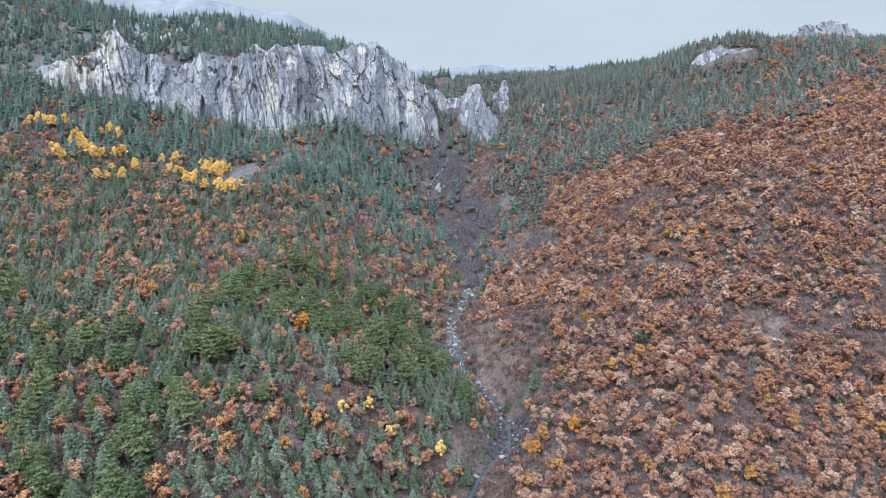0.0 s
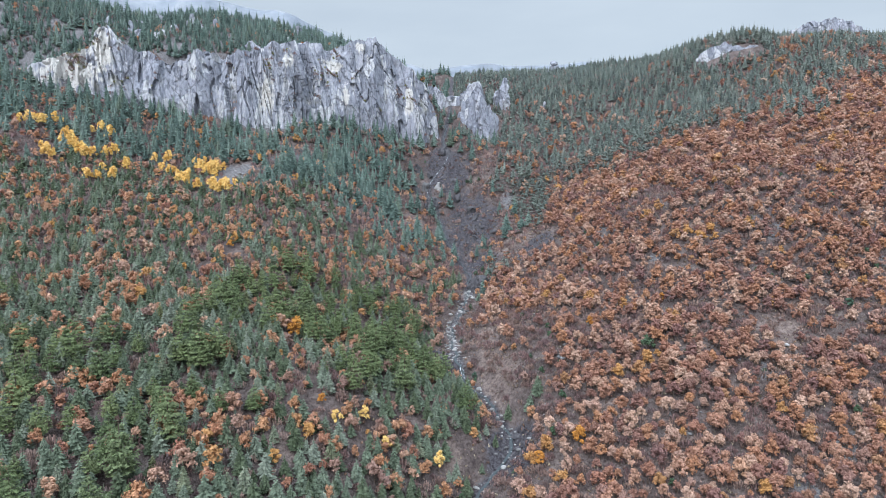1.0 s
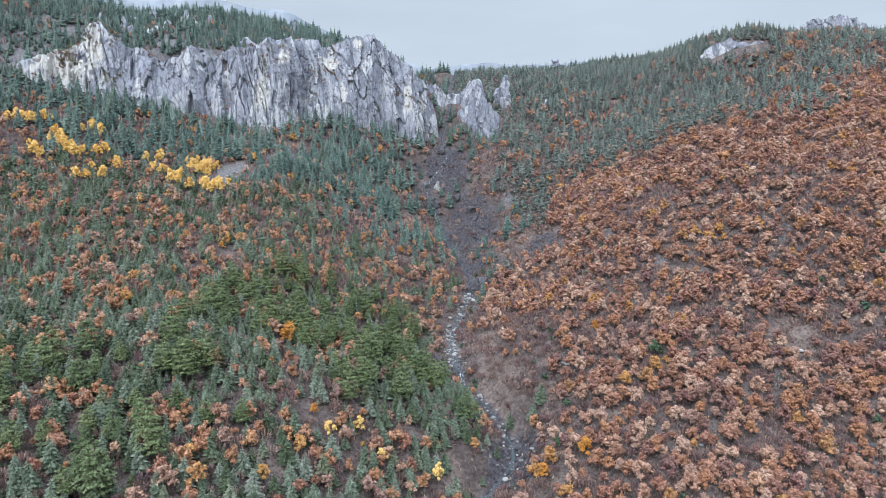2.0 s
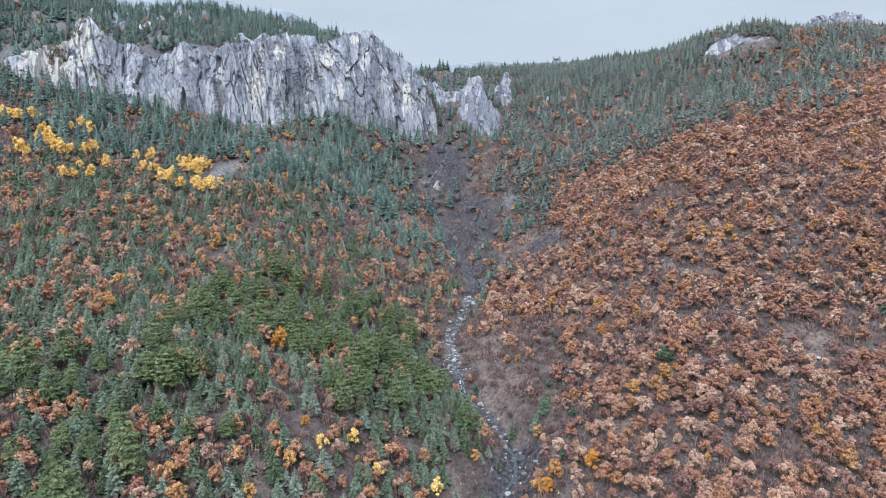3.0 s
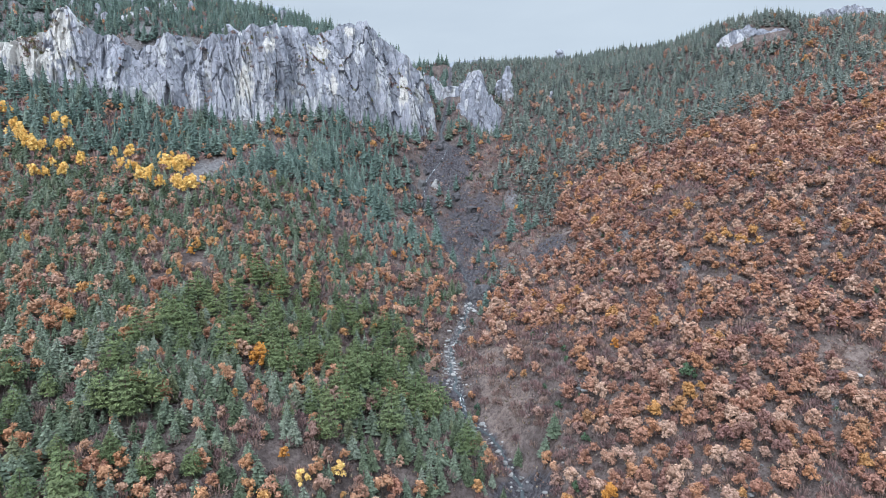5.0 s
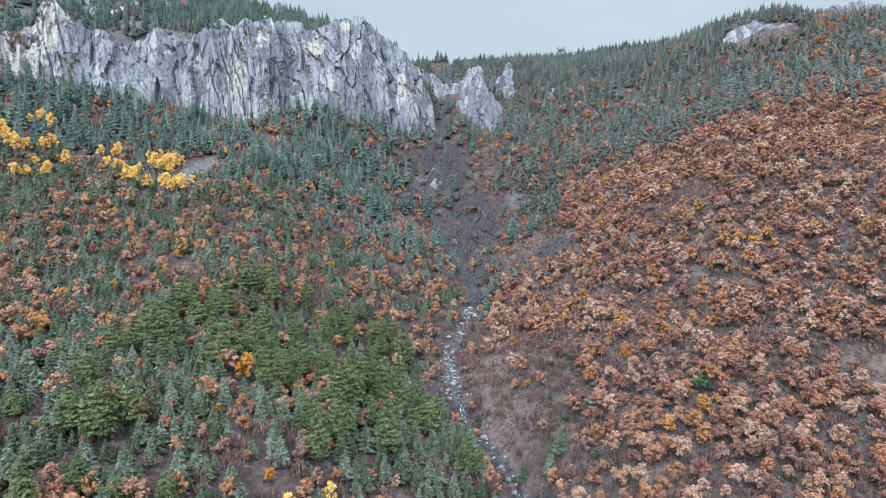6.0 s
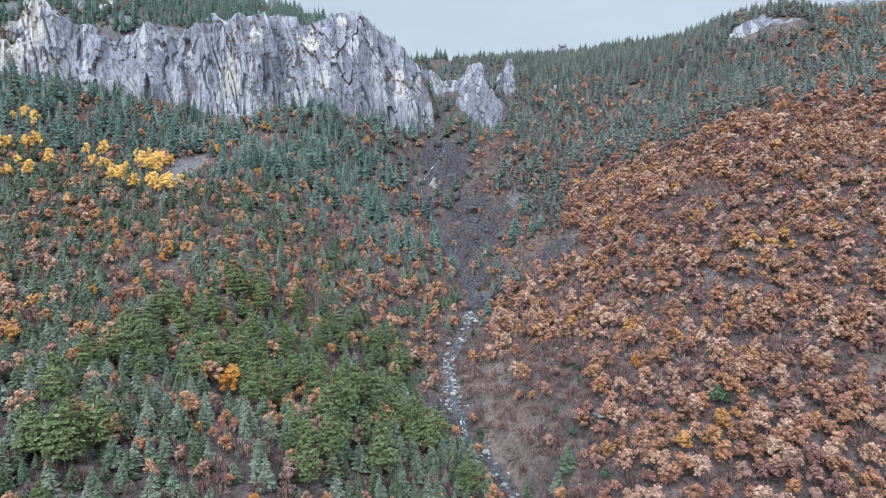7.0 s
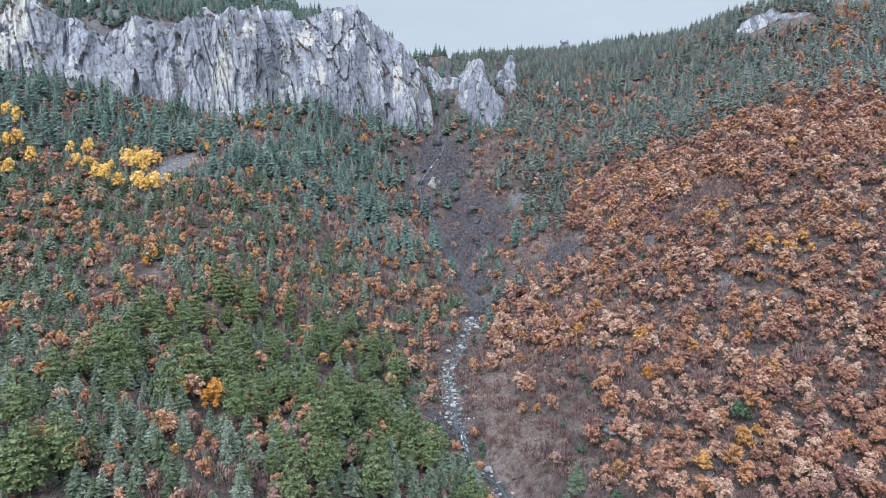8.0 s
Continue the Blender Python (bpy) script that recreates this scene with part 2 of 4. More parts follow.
def fbm(x, y, z, seed, octaves=4):
    """Noise of several sizes, about -1 to 1."""
    total, amp, norm = 0.0, 1.0, 0.0
    for k in range(octaves):
        total = total + amp * (2 * value_noise(x * 2 ** k + 17.3 * k, y * 2 ** k - 9.1 * k, z * 2 ** k, seed + k) - 1)
        norm += amp
        amp *= 0.5
    return total / norm * 1.6


def smooth(lo, hi, v):
    t = np.clip((v - lo) / (hi - lo), 0, 1)
    return t * t * (3 - 2 * t)


def spline(knots, values, at):
    """Cubic curve through values (n x m) at knots, read at an array of places."""
    k, v = np.asarray(knots, float), np.asarray(values, float)
    d = np.diff(v, axis=0) / np.diff(k).reshape(-1, *([1] * (v.ndim - 1)))
    m = np.concatenate([d[:1], (d[:-1] + d[1:]) / 2, d[-1:]])
    i = np.clip(np.searchsorted(k, at) - 1, 0, len(k) - 2)
    h = (k[i + 1] - k[i])
    t = np.clip((at - k[i]) / h, 0, 1)
    shape = t.shape + (1,) * (v.ndim - 1)
    t, h = t.reshape(shape), h.reshape(shape)
    return ((1 + 2 * t) * (1 - t) ** 2 * v[i] + t * (1 - t) ** 2 * h * m[i]
            + t * t * (3 - 2 * t) * v[i + 1] + t * t * (t - 1) * h * m[i + 1])


# ---- the lie of the land ----
# the stream: distance up the valley, offset to the right, height of its bed
BED = [(-400, 20, -150), (60, 20, -45), (150, 4, -12), (190, 10, 2), (197, 14, 4), (205, 22, 8), (212, 24.5, 11), (222, 22, 15), (235, 17, 19), (250, 8, 22), (254, 7.3, 27), (270, 5, 30), (288, 4, 33),
       (312, 13, 46), (340, 15, 52), (385, 6, 63), (415, -1, 77), (428, -10, 92), (438, -9, 104), (456, 4, 125), (476, 0, 138), (520, 6, 165), (651, 10, 219), (900, 20, 225)]
# cross-sections of the two valley sides, by distance up the valley
LEFT_X = (-400, -220, -130, -70, -35)
LEFT = [(-400, 10, 0, -20, -50, -90), (60, 45, 38, 30, 15, -5), (150, 68, 55, 49, 37, 22), (200, 88, 67, 61, 52, 40), (250, 109, 80, 72, 58, 45),
        (300, 132, 100, 90, 79, 59), (350, 157, 131, 109, 102, 82), (400, 188, 161, 134, 114, 92), (450, 214, 185, 156, 147, 133), (500, 225, 200, 170, 160, 150)]
RIGHT_X = (40, 80, 140, 220, 400)
RIGHT = [(-400, -90, -60, -30, 0, 40), (60, -25, -30, -30, -25, -10), (150, 2, 9, 10, 10, 15), (200, 22, 34, 36, 38, 45), (250, 46, 57, 71, 72, 80), (300, 55, 80, 103, 105, 110),
         (350, 67, 92, 121, 130, 136), (400, 84, 107, 136, 152, 162), (450, 126, 133, 152, 180, 190), (500, 152, 166, 182, 212, 214),
         (570, 192, 197, 206, 222, 236), (640, 216, 219, 221, 222, 244), (900, 222, 225, 226, 230, 250)]
# the limestone wall: offset, distance of its foot, height of foot, height of rim
WALL = [(-262, 395, 176, 178), (-249, 397, 168, 186), (-232, 400, 162, 192), (-218, 403, 161, 209), (-204, 405, 160, 194), (-180, 409, 158, 184),
        (-161, 410, 156, 193), (-150, 411, 150, 189), (-131, 408, 139, 195), (-118, 410, 136, 196), (-105, 418, 137, 202), (-91, 438, 148, 203), (-72, 446, 150, 205),
        (-57, 454, 151, 211), (-46, 457, 150, 213), (-38, 460, 148, 206), (-29, 464, 146, 199), (-18, 469, 142, 191), (-9, 473, 138, 182), (-5, 477, 137, 168), (-2, 480, 136, 146)]


def bed_at(y):
    b = np.array(BED, float)
    return np.interp(y, b[:, 0], b[:, 1]), np.interp(y, b[:, 0], b[:, 2])


def wall_at(x):
    w = np.array(WALL, float)
    return tuple(np.interp(x, w[:, 0], w[:, k]) for k in (1, 2, 3))


def side(knots, heights, x):
    """A cross-section: cubic across the valley. knots: list of arrays or numbers, heights likewise."""
    out = np.zeros_like(x)
    n = len(knots)
    d = [(heights[i + 1] - heights[i]) / (knots[i + 1] - knots[i]) for i in range(n - 1)]
    m = [d[0]] + [(d[i - 1] + d[i]) / 2 for i in range(1, n - 1)] + [d[-1]]
    for i in range(n - 1):
        h = knots[i + 1] - knots[i]
        t = (x - knots[i]) / h
        inside = ((t >= 0) | (i == 0)) & ((t < 1) | (i == n - 2))
        t = np.clip(t, 0, 1)
        v = ((1 + 2 * t) * (1 - t) ** 2 * heights[i] + t * (1 - t) ** 2 * h * m[i] + t * t * (3 - 2 * t) * heights[i + 1] + t * t * (t - 1) * h * m[i + 1])
        out = np.where(inside, v, out)
    return out


def ground(x, y, rough=True):
    x, y = np.broadcast_arrays(np.asarray(x, float), np.asarray(y, float))
    sx, sz = bed_at(y)
    lt, rt = np.array(LEFT, float), np.array(RIGHT, float)
    lv, rv = spline(lt[:, 0], lt[:, 1:], np.clip(y, -400, 500)), spline(rt[:, 0], rt[:, 1:], np.clip(y, -400, 900))
    one = np.ones_like(x)
    left = side([k * one for k in LEFT_X] + [sx - 2.0], [lv[..., k] for k in range(5)] + [sz], np.maximum(x, -400))
    right = side([sx + 2.0] + [k * one for k in RIGHT_X], [sz] + [rv[..., k] for k in range(5)], np.minimum(x, 400))
    z = np.where(x < sx - 2, left, np.where(x > sx + 2, right, sz))
    # the shelf above the limestone wall
    yc, foot, rim = wall_at(np.clip(x, -262, -2))
    edge = yc + np.clip((rim - foot) * .28, 0, 20)
    ridge = np.interp(x, [-440, -300, -262, -232, -187, -146, -110, -77, -50, -30, 0], [262, 252, 246, 241, 246, 239, 232, 225, 216, 208, 221])
    brim = np.interp(x, [-400, -262, -200, -120, -60, -30, 0], [192, 176, 191, 190, 203, 195, 145]) - 3
    rise = np.clip((y - edge) / 115, 0, 1)
    shelf = brim + (ridge - brim) * rise * (1.6 - .6 * rise) + .02 * np.clip(y - edge - 115, 0, 400)
    shelf = np.where(x > -60, np.minimum(shelf, sz + 1.9 * np.clip(sx - x - 3, 0, 200)), shelf)
    # towards the gorge the land behind the rim falls away
    shelf = np.where((x > -70) & (y < 650), np.minimum(shelf, rim - 2 + 30 * smooth(-40, -68, x) - .5 * smooth(-60, -30, x) * np.clip(y - edge, 0, 50) + 60 * smooth(590, 650, y)), shelf)
    up = np.where(x > -262, smooth(-2, 5, y - edge), smooth(-35, 60, y - edge)) * (x < sx)
    z = np.where(x < sx, z + (np.maximum(shelf, z * (x > -262)) - z) * up, z)
    # the rocky peak on the far side and the land beyond
    z = z + 50 * np.exp(-(((x - 515) / 100) ** 2 + ((y - 810) / 110) ** 2)) + 7 * np.exp(-(((x - 245) / 26) ** 2 + ((y - 512) / 22) ** 2))
    z = z - .06 * np.clip(np.abs(x) - 420, 0, 1500) - .12 * np.clip(y - 900, 0, 1800)
    # the foot of the crag beside the gorge
    z = z - 11 * np.exp(-(((x - 34) / 15) ** 2 + ((y - 488) / 16) ** 2))
    if rough:
        gully = smooth(330, 370, y) * smooth(60, 30, np.abs(x - sx))
        near = smooth(3, 22 - 13 * gully, np.abs(x - sx))
        z = z + near * (3.0 * fbm(x / 55, y / 55, 0 * x, 3, 3) + .6 * fbm(x / 9, y / 9, 0 * x, 8, 3) + gully * 5.0 * (.4 - np.abs(fbm(x / 12, y / 18, 0 * x, 18, 3))))
    return z


def mesh_from(name, verts, faces, mat, smooth_shade=False, **attributes):
    """A mesh from number arrays: verts n x 3, faces m x 3 or m x 4."""
    me = bpy.data.meshes.new(name)
    verts, faces = np.asarray(verts, np.float32), np.asarray(faces, np.int32)
    me.vertices.add(len(verts))
    me.vertices.foreach_set("co", verts.ravel())
    me.loops.add(faces.size)
    me.loops.foreach_set("vertex_index", faces.ravel())
    me.polygons.add(len(faces))
    me.polygons.foreach_set("loop_start", np.arange(0, faces.size, faces.shape[1], dtype=np.int32))
    me.polygons.foreach_set("use_smooth", np.full(len(faces), smooth_shade))
    me.update(calc_edges=True)
    for key, value in attributes.items():
        a = me.attributes.new(key, "FLOAT", "POINT")
        a.data.foreach_set("value", np.asarray(value, np.float32).ravel())
    me.materials.append(mat)
    return me


def sheet(nu, nv):
    """Quads of a grid of nu x nv points."""
    i = np.arange(nu * nv).reshape(nu, nv)
    return np.stack([i[:-1, :-1], i[1:, :-1], i[1:, 1:], i[:-1, 1:]], -1).reshape(-1, 4)


def steps(*stretches):
    """Places along an axis: (from, to, step) one after another."""
    return np.unique(np.concatenate([np.arange(a, b + s * .5, s) for a, b, s in stretches]).round(3))


# ---- ground ----
gx = steps((-4500, -900, 300), (-900, -420, 40), (-420, -280, 8), (-280, 280, 2.5), (280, 420, 8), (420, 900, 30), (900, 4500, 300))
gy = steps((-1500, -300, 150), (-300, 60, 30), (60, 130, 6), (130, 480, 2.5), (480, 660, 5), (660, 1000, 20), (1000, 4800, 190))
GX, GY = np.meshgrid(gx, gy, indexing="ij")
GZ = ground(GX, GY)
SCREE = [(-117, 345, 11, 24), (-104, 372, 5, 18), (45, 413, 7, 9), (515, 800, 90, 70), (-92, 395, 6, 16), (-103, 402, 12, 5)]
SLATE = [(18, 396, 19, 30), (51, 334, 10, 12), (19, 353, 13, 11), (16, 322, 5, 9), (5, 448, 16, 16), (24, 205, 9, 12), (2, 256, 7, 8)]
BARE = [(-43, 164, 6, 5), (-15, 258, 4, 5), (20, 262, 6, 26), (24, 238, 7, 12), (40, 356, 16, 8), (-18, 380, 9, 20), (58, 199, 6, 4), (122, 221, 10, 8), (3, 199, 5, 7), (-16, 388, 11, 14), (30, 360, 14, 8), (52, 337, 14, 8), (-8, 262, 6, 20)]


def spots(table, x, y):
    s = 0 * x
    for px, py, rx, ry in table:
        s = np.maximum(s, np.exp(-(((x - px) / rx) ** 2 + ((y - py) / ry) ** 2)))
    return np.clip(s * (1 + .55 * fbm(x / 5, y / 5, 0 * x, 77, 3)), 0, 1)


def scree_at(x, y):
    shelf = (.6 + .4 * smooth(-.3, .2, fbm(x / 9, y / 9, 0 * x, 61, 3))) * (x < -20) * (y > wall_at(np.clip(x, -262, 0))[0] + 4)
    slope = .75 * smooth(.45, .8, fbm(x / 16, y / 12, 0 * x, 66, 3)) * (x > 60) * (y < 330)
    return np.maximum(np.maximum(spots(SCREE, x, y), .5 * np.exp(-((x - bed_at(y)[0]) / 2.6) ** 2) * (y > 256) * (y < 318)), np.maximum(shelf, slope))


def slate_at(x, y):
    return np.maximum(spots(SLATE, x, y), .7 * np.exp(-((x - bed_at(y)[0]) / 2.3) ** 2))


me = mesh_from("ground", np.stack([GX, GY, GZ], -1).reshape(-1, 3), sheet(len(gx), len(gy)), EARTH, True, scree=scree_at(GX, GY), slate=slate_at(GX, GY), bare=spots(BARE, GX, GY))
tagged(new("ground", me), "brown earth and grey scree valley sides", "ground", kind="structure")


# ---- rock ----
def facets(p, cell, seed, ridged=False):
    """Broken rock: the outermost (ridged: innermost) of many flat-sided blocks, one to each cell of about that size. About -0.5 to 0.5."""
    q = p / np.asarray(cell, float)
    base = np.floor(q)
    sign = 1 if ridged else -1
    value = np.full(len(p), 9.0 * sign)
    for dx in (-1, 0, 1):
        for dy in (-1, 0, 1):
            for dz in (-1, 0, 1):
                c = base + (dx, dy, dz)
                h = [lattice(c[:, 0], c[:, 1], c[:, 2], seed + k) for k in range(7)]
                d = q - c - np.stack(h[:3], -1)
                v = .7 * (h[3] - .5) + .9 * ((h[4] - .5) * d[:, 0] + (h[5] - .5) * d[:, 1] + (h[6] - .5) * d[:, 2]) + sign * .55 * (np.abs(d).sum(-1) - .35)
                value = np.minimum(value, v) if ridged else np.maximum(value, v)
    return value


def plates(p, cell, seed):
    """Split rock: a flat, tilted face for each nearest block, with a step at every joint. About -0.5 to 0.5."""
    q = p / np.asarray(cell, float)
    base = np.floor(q)
    best, value = np.full(len(p), 99.0), np.zeros(len(p))
    for dx in (-1, 0, 1):
        for dy in (-1, 0, 1):
            for dz in (-1, 0, 1):
                c = base + (dx, dy, dz)
                h = [lattice(c[:, 0], c[:, 1], c[:, 2], seed + k) for k in range(7)]
                d = q - c - np.stack(h[:3], -1)
                far = (d * d).sum(-1)
                v = (h[3] - .5) + .7 * ((h[4] - .5) * d[:, 0] + (h[5] - .5) * d[:, 1] + (h[6] - .5) * d[:, 2])
                value, best = np.where(far < best, v, value), np.minimum(far, best)
    return value


def craggy(p, seed, amount=1.0):
    """How far rock stands out at places p (n x 3): buttresses, split columns, blocks and chips."""
    x, y, z = p[:, 0], p[:, 1], p[:, 2]
    slant = p + np.stack([.10 * z, 0 * z, 0 * z], -1)
    out = 3.0 * fbm(x / 30, y / 30, z / 120, seed, 2) * amount
    out = out + amount * 13.0 * facets(slant, (19, 19, 110), seed + 10) + amount * 4.5 * plates(slant, (8, 8, 46), seed + 15)
    out = out + amount * 1.9 * plates(slant, (3.8, 3.8, 22), seed + 20) + .9 * plates(slant, (1.9, 1.9, 8), seed + 30) + .4 * plates(p, (1.2, 1.2, 2.4), seed + 40)
    cleft = fbm(slant[:, 0] / 11, slant[:, 1] / 11, z / 150, seed + 50, 3)
    return out - amount * 2.5 * np.exp(-(cleft / .035) ** 2)


def rock_wall(name, label, stations, seed, step=.8, amount=1.0, levels=100, pale=(), back=20.0):
    """A cliff along stations of (offset, distance, foot, rim), with a cap that runs back into the ground. Returns its points."""
    w = np.array(stations, float)
    along = np.concatenate([[0], np.cumsum(np.hypot(np.diff(w[:, 0]), np.diff(w[:, 1])))])
    su = np.arange(0, along[-1], step)
    sv = np.linspace(-.3, 1.0, levels)
    wx, wy, wf, wr = (np.interp(su, along, w[:, k]) for k in range(4))
    tang = np.stack([np.gradient(wx), np.gradient(wy)], -1)
    n = int(10 / step)
    tang = np.stack([np.convolve(np.pad(tang[:, k], n, "edge"), np.ones(2 * n + 1) / (2 * n + 1), "valid") for k in (0, 1)], -1)
    tang /= np.linalg.norm(tang, axis=1)[:, None]
    face = np.stack([tang[:, 1], -tang[:, 0]], -1)
    wr = wr + (2.5 * fbm(su / 10, 0 * su, 0 * su, seed + 1, 3) + 2.5 * (value_noise(np.floor(su / 3.5), 0, 0, seed + 2) - .5)) * smooth(0, 12, wr - wf)
    U, V = np.meshgrid(np.arange(len(su)), sv, indexing="ij")
    tall = (wr - wf)[U]
    lean = tall * (.02 + .2 * np.clip(V, 0, 1) ** 1.3)
    q = np.stack([wx[U] - face[U, 0] * lean, wy[U] - face[U, 1] * lean, wf[U] + tall * V], -1).reshape(-1, 3)
    push = craggy(q, seed, amount) * np.clip(smooth(0, 22, tall).ravel(), .15, 1)
    q[:, 0] += face[U, 0].ravel() * push
    q[:, 1] += face[U, 1].ravel() * push
    q[:, 2] += 1.8 * facets(q, (3, 3, 60), seed + 60) * smooth(.7, 1, V).ravel() * smooth(0, 12, tall).ravel()
    front = q.reshape(len(su), len(sv), 3)
    bands = [front]
    for k in range(1, 15):
        r = front[:, -1:, :].copy()
        r[..., 0] -= face[:, None, 0] * back * k / 14
        r[..., 1] -= face[:, None, 1] * back * k / 14
        low = ground(r[..., 0], r[..., 1]) - 1.5
        t = (k / 14) ** 2.2
        r[..., 2] = r[..., 2] * (1 - t) + low * t + 2.0 * facets(r.reshape(-1, 3), (3.5, 3.5, 40), seed + 70).reshape(r.shape[:2]) * (k < 14)
        bands.append(r)
    full = np.concatenate(bands, 1)
    flat = full.reshape(-1, 3)
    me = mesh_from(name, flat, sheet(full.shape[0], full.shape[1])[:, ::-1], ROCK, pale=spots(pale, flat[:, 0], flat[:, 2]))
    tagged(new(name, me), label, "cliff", kind="structure")
    return front


# pale scars: offset, height, half width, half height
CLIFF = rock_wall("limestone_cliff", "tall grey limestone cliff with pale streaks above the forest", WALL, 31, .6, 1.0, 120,
                  [(-240, 178, 20, 22), (-222, 190, 9, 22), (-118, 165, 6, 14), (-80, 190, 9, 5), (-105, 190, 4, 9), (-60, 205, 4, 4), (-25, 168, 4, 12), (-70, 170, 3, 9)])
GORGE = [(-22, 541, 168, 194), (-12, 536, 163, 191), (-5, 535, 160, 187), (4, 536, 159, 183), (11, 536, 158, 183), (17, 531, 156, 188), (20, 524, 154, 186)]
CRAG_WALL = [(13, 528, 158, 178), (13, 512, 150, 184), (18, 500, 143, 188), (26, 493, 140, 183), (34, 491, 139, 174), (43, 495, 142, 166), (48, 508, 150, 160)]
SIDE = rock_wall("gorge_wall", "craggy grey limestone wall behind the gorge", GORGE, 47, .6, .6, 80, [], 12.0)
rock_wall("gorge_crag", "jagged grey limestone crag beside the gorge", CRAG_WALL, 49, .5, .6, 110, [], 9.0)
rock_wall("knoll_cliff", "low grey limestone cliff under pines", [(198, 488, 194, 203), (206, 486, 195, 210), (218, 485, 197, 212), (232, 485, 200, 214), (244, 487, 204, 215), (251, 491, 208, 211)], 56, .7, .4, 40, [], 10.0)
rock_wall("peak_cliff", "rounded bare grey limestone peak above the forest", [(425, 806, 286, 299), (450, 798, 284, 308), (472, 792, 280, 315), (493, 787, 276, 319), (510, 786, 272, 319), (530, 788, 266, 313), (552, 793, 256, 302), (573, 800, 244, 284), (600, 812, 226, 256)], 58, 1.2, .7, 60, [], 45.0)


def crag(name, x, y, foot, top, wide, deep, seed, label, taper=.55, mat=None, n=60, levels=40):
    """A rock tower: stacked rings pushed in and out by the rock noise."""
    a = np.linspace(0, 2 * math.pi, n, endpoint=False)
    A, Vv = np.meshgrid(a, np.linspace(0, 1, levels), indexing="ij")
    r = (1 - taper * Vv) * np.clip(1 - Vv ** 7, 0, 1) ** .5
    q = np.stack([x + np.cos(A) * r * wide / 2, y + np.sin(A) * r * deep / 2, foot + (top - foot) * Vv], -1).reshape(-1, 3)
    k = min(1.0, wide / 22)
    d = (k * 9 * facets(q, (7 * k + 1, 7 * k + 1, 16 * k + 1), seed) + (1 + 4 * k) * facets(q, (3.2, 3.2, 6), seed + 7, True) + 2.0 * facets(q, (1.6, 1.6, 2.2), seed + 9, True)) * np.clip(r.ravel() * 1.6, 0, 1)
    q[:, 0] += np.cos(A).ravel() * d
    q[:, 1] += np.sin(A).ravel() * d
    q[:, 2] += (3 * k * facets(q, (4 * k + 1, 4 * k + 1, 30), seed + 40)) * smooth(.3, .9, Vv).ravel()
    i = np.arange(n * levels).reshape(n, levels)
    j = np.roll(i, -1, 0)
    f = np.stack([i[:, :-1], j[:, :-1], j[:, 1:], i[:, 1:]], -1).reshape(-1, 4)
    f = np.concatenate([f, np.stack([i[0, -1] * np.ones(n - 2, int), i[1:-1, -1], i[2:, -1], i[2:, -1]], -1)])
    return tagged(new(name, mesh_from(name, q, f[:n * (levels - 1)], mat or ROCK)), label, "rock", kind="structure")


GREY = "weathered grey limestone crag above the trees"
CRAGS = [("rock_pinnacle", 53, 530, 165, 196, 11, 10, 53, .35, GREY, ROCK), ("rock_pinnacle", 48, 534, 165, 186, 9, 9, 63, .4, GREY, ROCK),
         ("rock_pinnacle", 82, 500, 158, 172, 5, 5, 60, .4, GREY, ROCK), ("ridge_crag", 112, 630, 212, 231, 14, 10, 61, .4, GREY, ROCK),
         ("slate_slab", 20, 322, 40, 56, 11, 8, 81, .25, "dark wet slate slab beside the stream", DARKROCK), ("slate_slab", 1, 256, 14, 28.5, 10, 7, 82, .3, "dark wet slate slab beside the stream", DARKROCK),
         ("grey_ledge", -13, 436, 92, 106, 6, 6, 87, .2, "grey broken rock beside a thin waterfall", BOULDER), ("grey_ledge", -3, 438, 94, 106.5, 6, 6, 88, .2, "grey broken rock beside a thin waterfall", BOULDER), ("fall_rock", -6, 427, 78, 96, 12, 9, 83, .2, "dark wet rock face behind a thin waterfall", DARKROCK), ("fall_rock", 1, 462, 104, 133, 13, 10, 84, .2, "dark wet rock face behind a thin waterfall", DARKROCK),
         ("pale_ledge", 7, 201, -6, 8, 13, 14, 85, .4, "pale limestone ledge above the stream", ROCK), ("slate_slab", 27, 216, 2, 14, 9, 12, 86, .3, "dark wet slate slab beside the stream", DARKROCK)]
for name, x, y, foot, top, wide, deep, seed, taper, label, mat in CRAGS:
    crag(name, x, y, foot, top, wide, deep, seed, label, taper, mat)

# the stream: a ribbon of water along the bed, white where it falls
sy = np.arange(150, 500, .7)
bx, bz = bed_at(sy)
bx = np.convolve(np.pad(bx, 5, "edge"), np.ones(11) / 11, "valid") + .9 * fbm(sy / 6, 0 * sy, 0 * sy, 201, 2)
fall = np.gradient(bz, sy)
half = np.clip(.75 - .4 * fall, .28, .6) * (1 - .45 * smooth(312, 330, sy) * smooth(440, 405, sy)) + .4 * np.exp(-((sy - 252) / 2.5) ** 2) + .15 * np.exp(-((sy - 436) / 5) ** 2) * (1 + .35 * fbm(sy / 4, 0 * sy, 0 * sy, 203, 2))
cross = np.linspace(-1, 1, 7)
S, Cc = np.meshgrid(np.arange(len(sy)), cross, indexing="ij")
px = bx[S] + Cc * half[S]
pz = np.maximum(ground(px, sy[S]), bz[S]) + .3 - .12 * Cc ** 2 + .12 * fbm(px / .8, sy[S] / .8, 0 * px, 205, 2)
me = mesh_from("stream", np.stack([px, sy[S], pz], -1).reshape(-1, 3), sheet(len(sy), 7)[:, ::-1], WATER, True, steep=np.clip(fall[S] * 1.1, 0, 1.3))
tagged(new("stream", me), "narrow mountain stream with white cascades", "water", kind="structure")

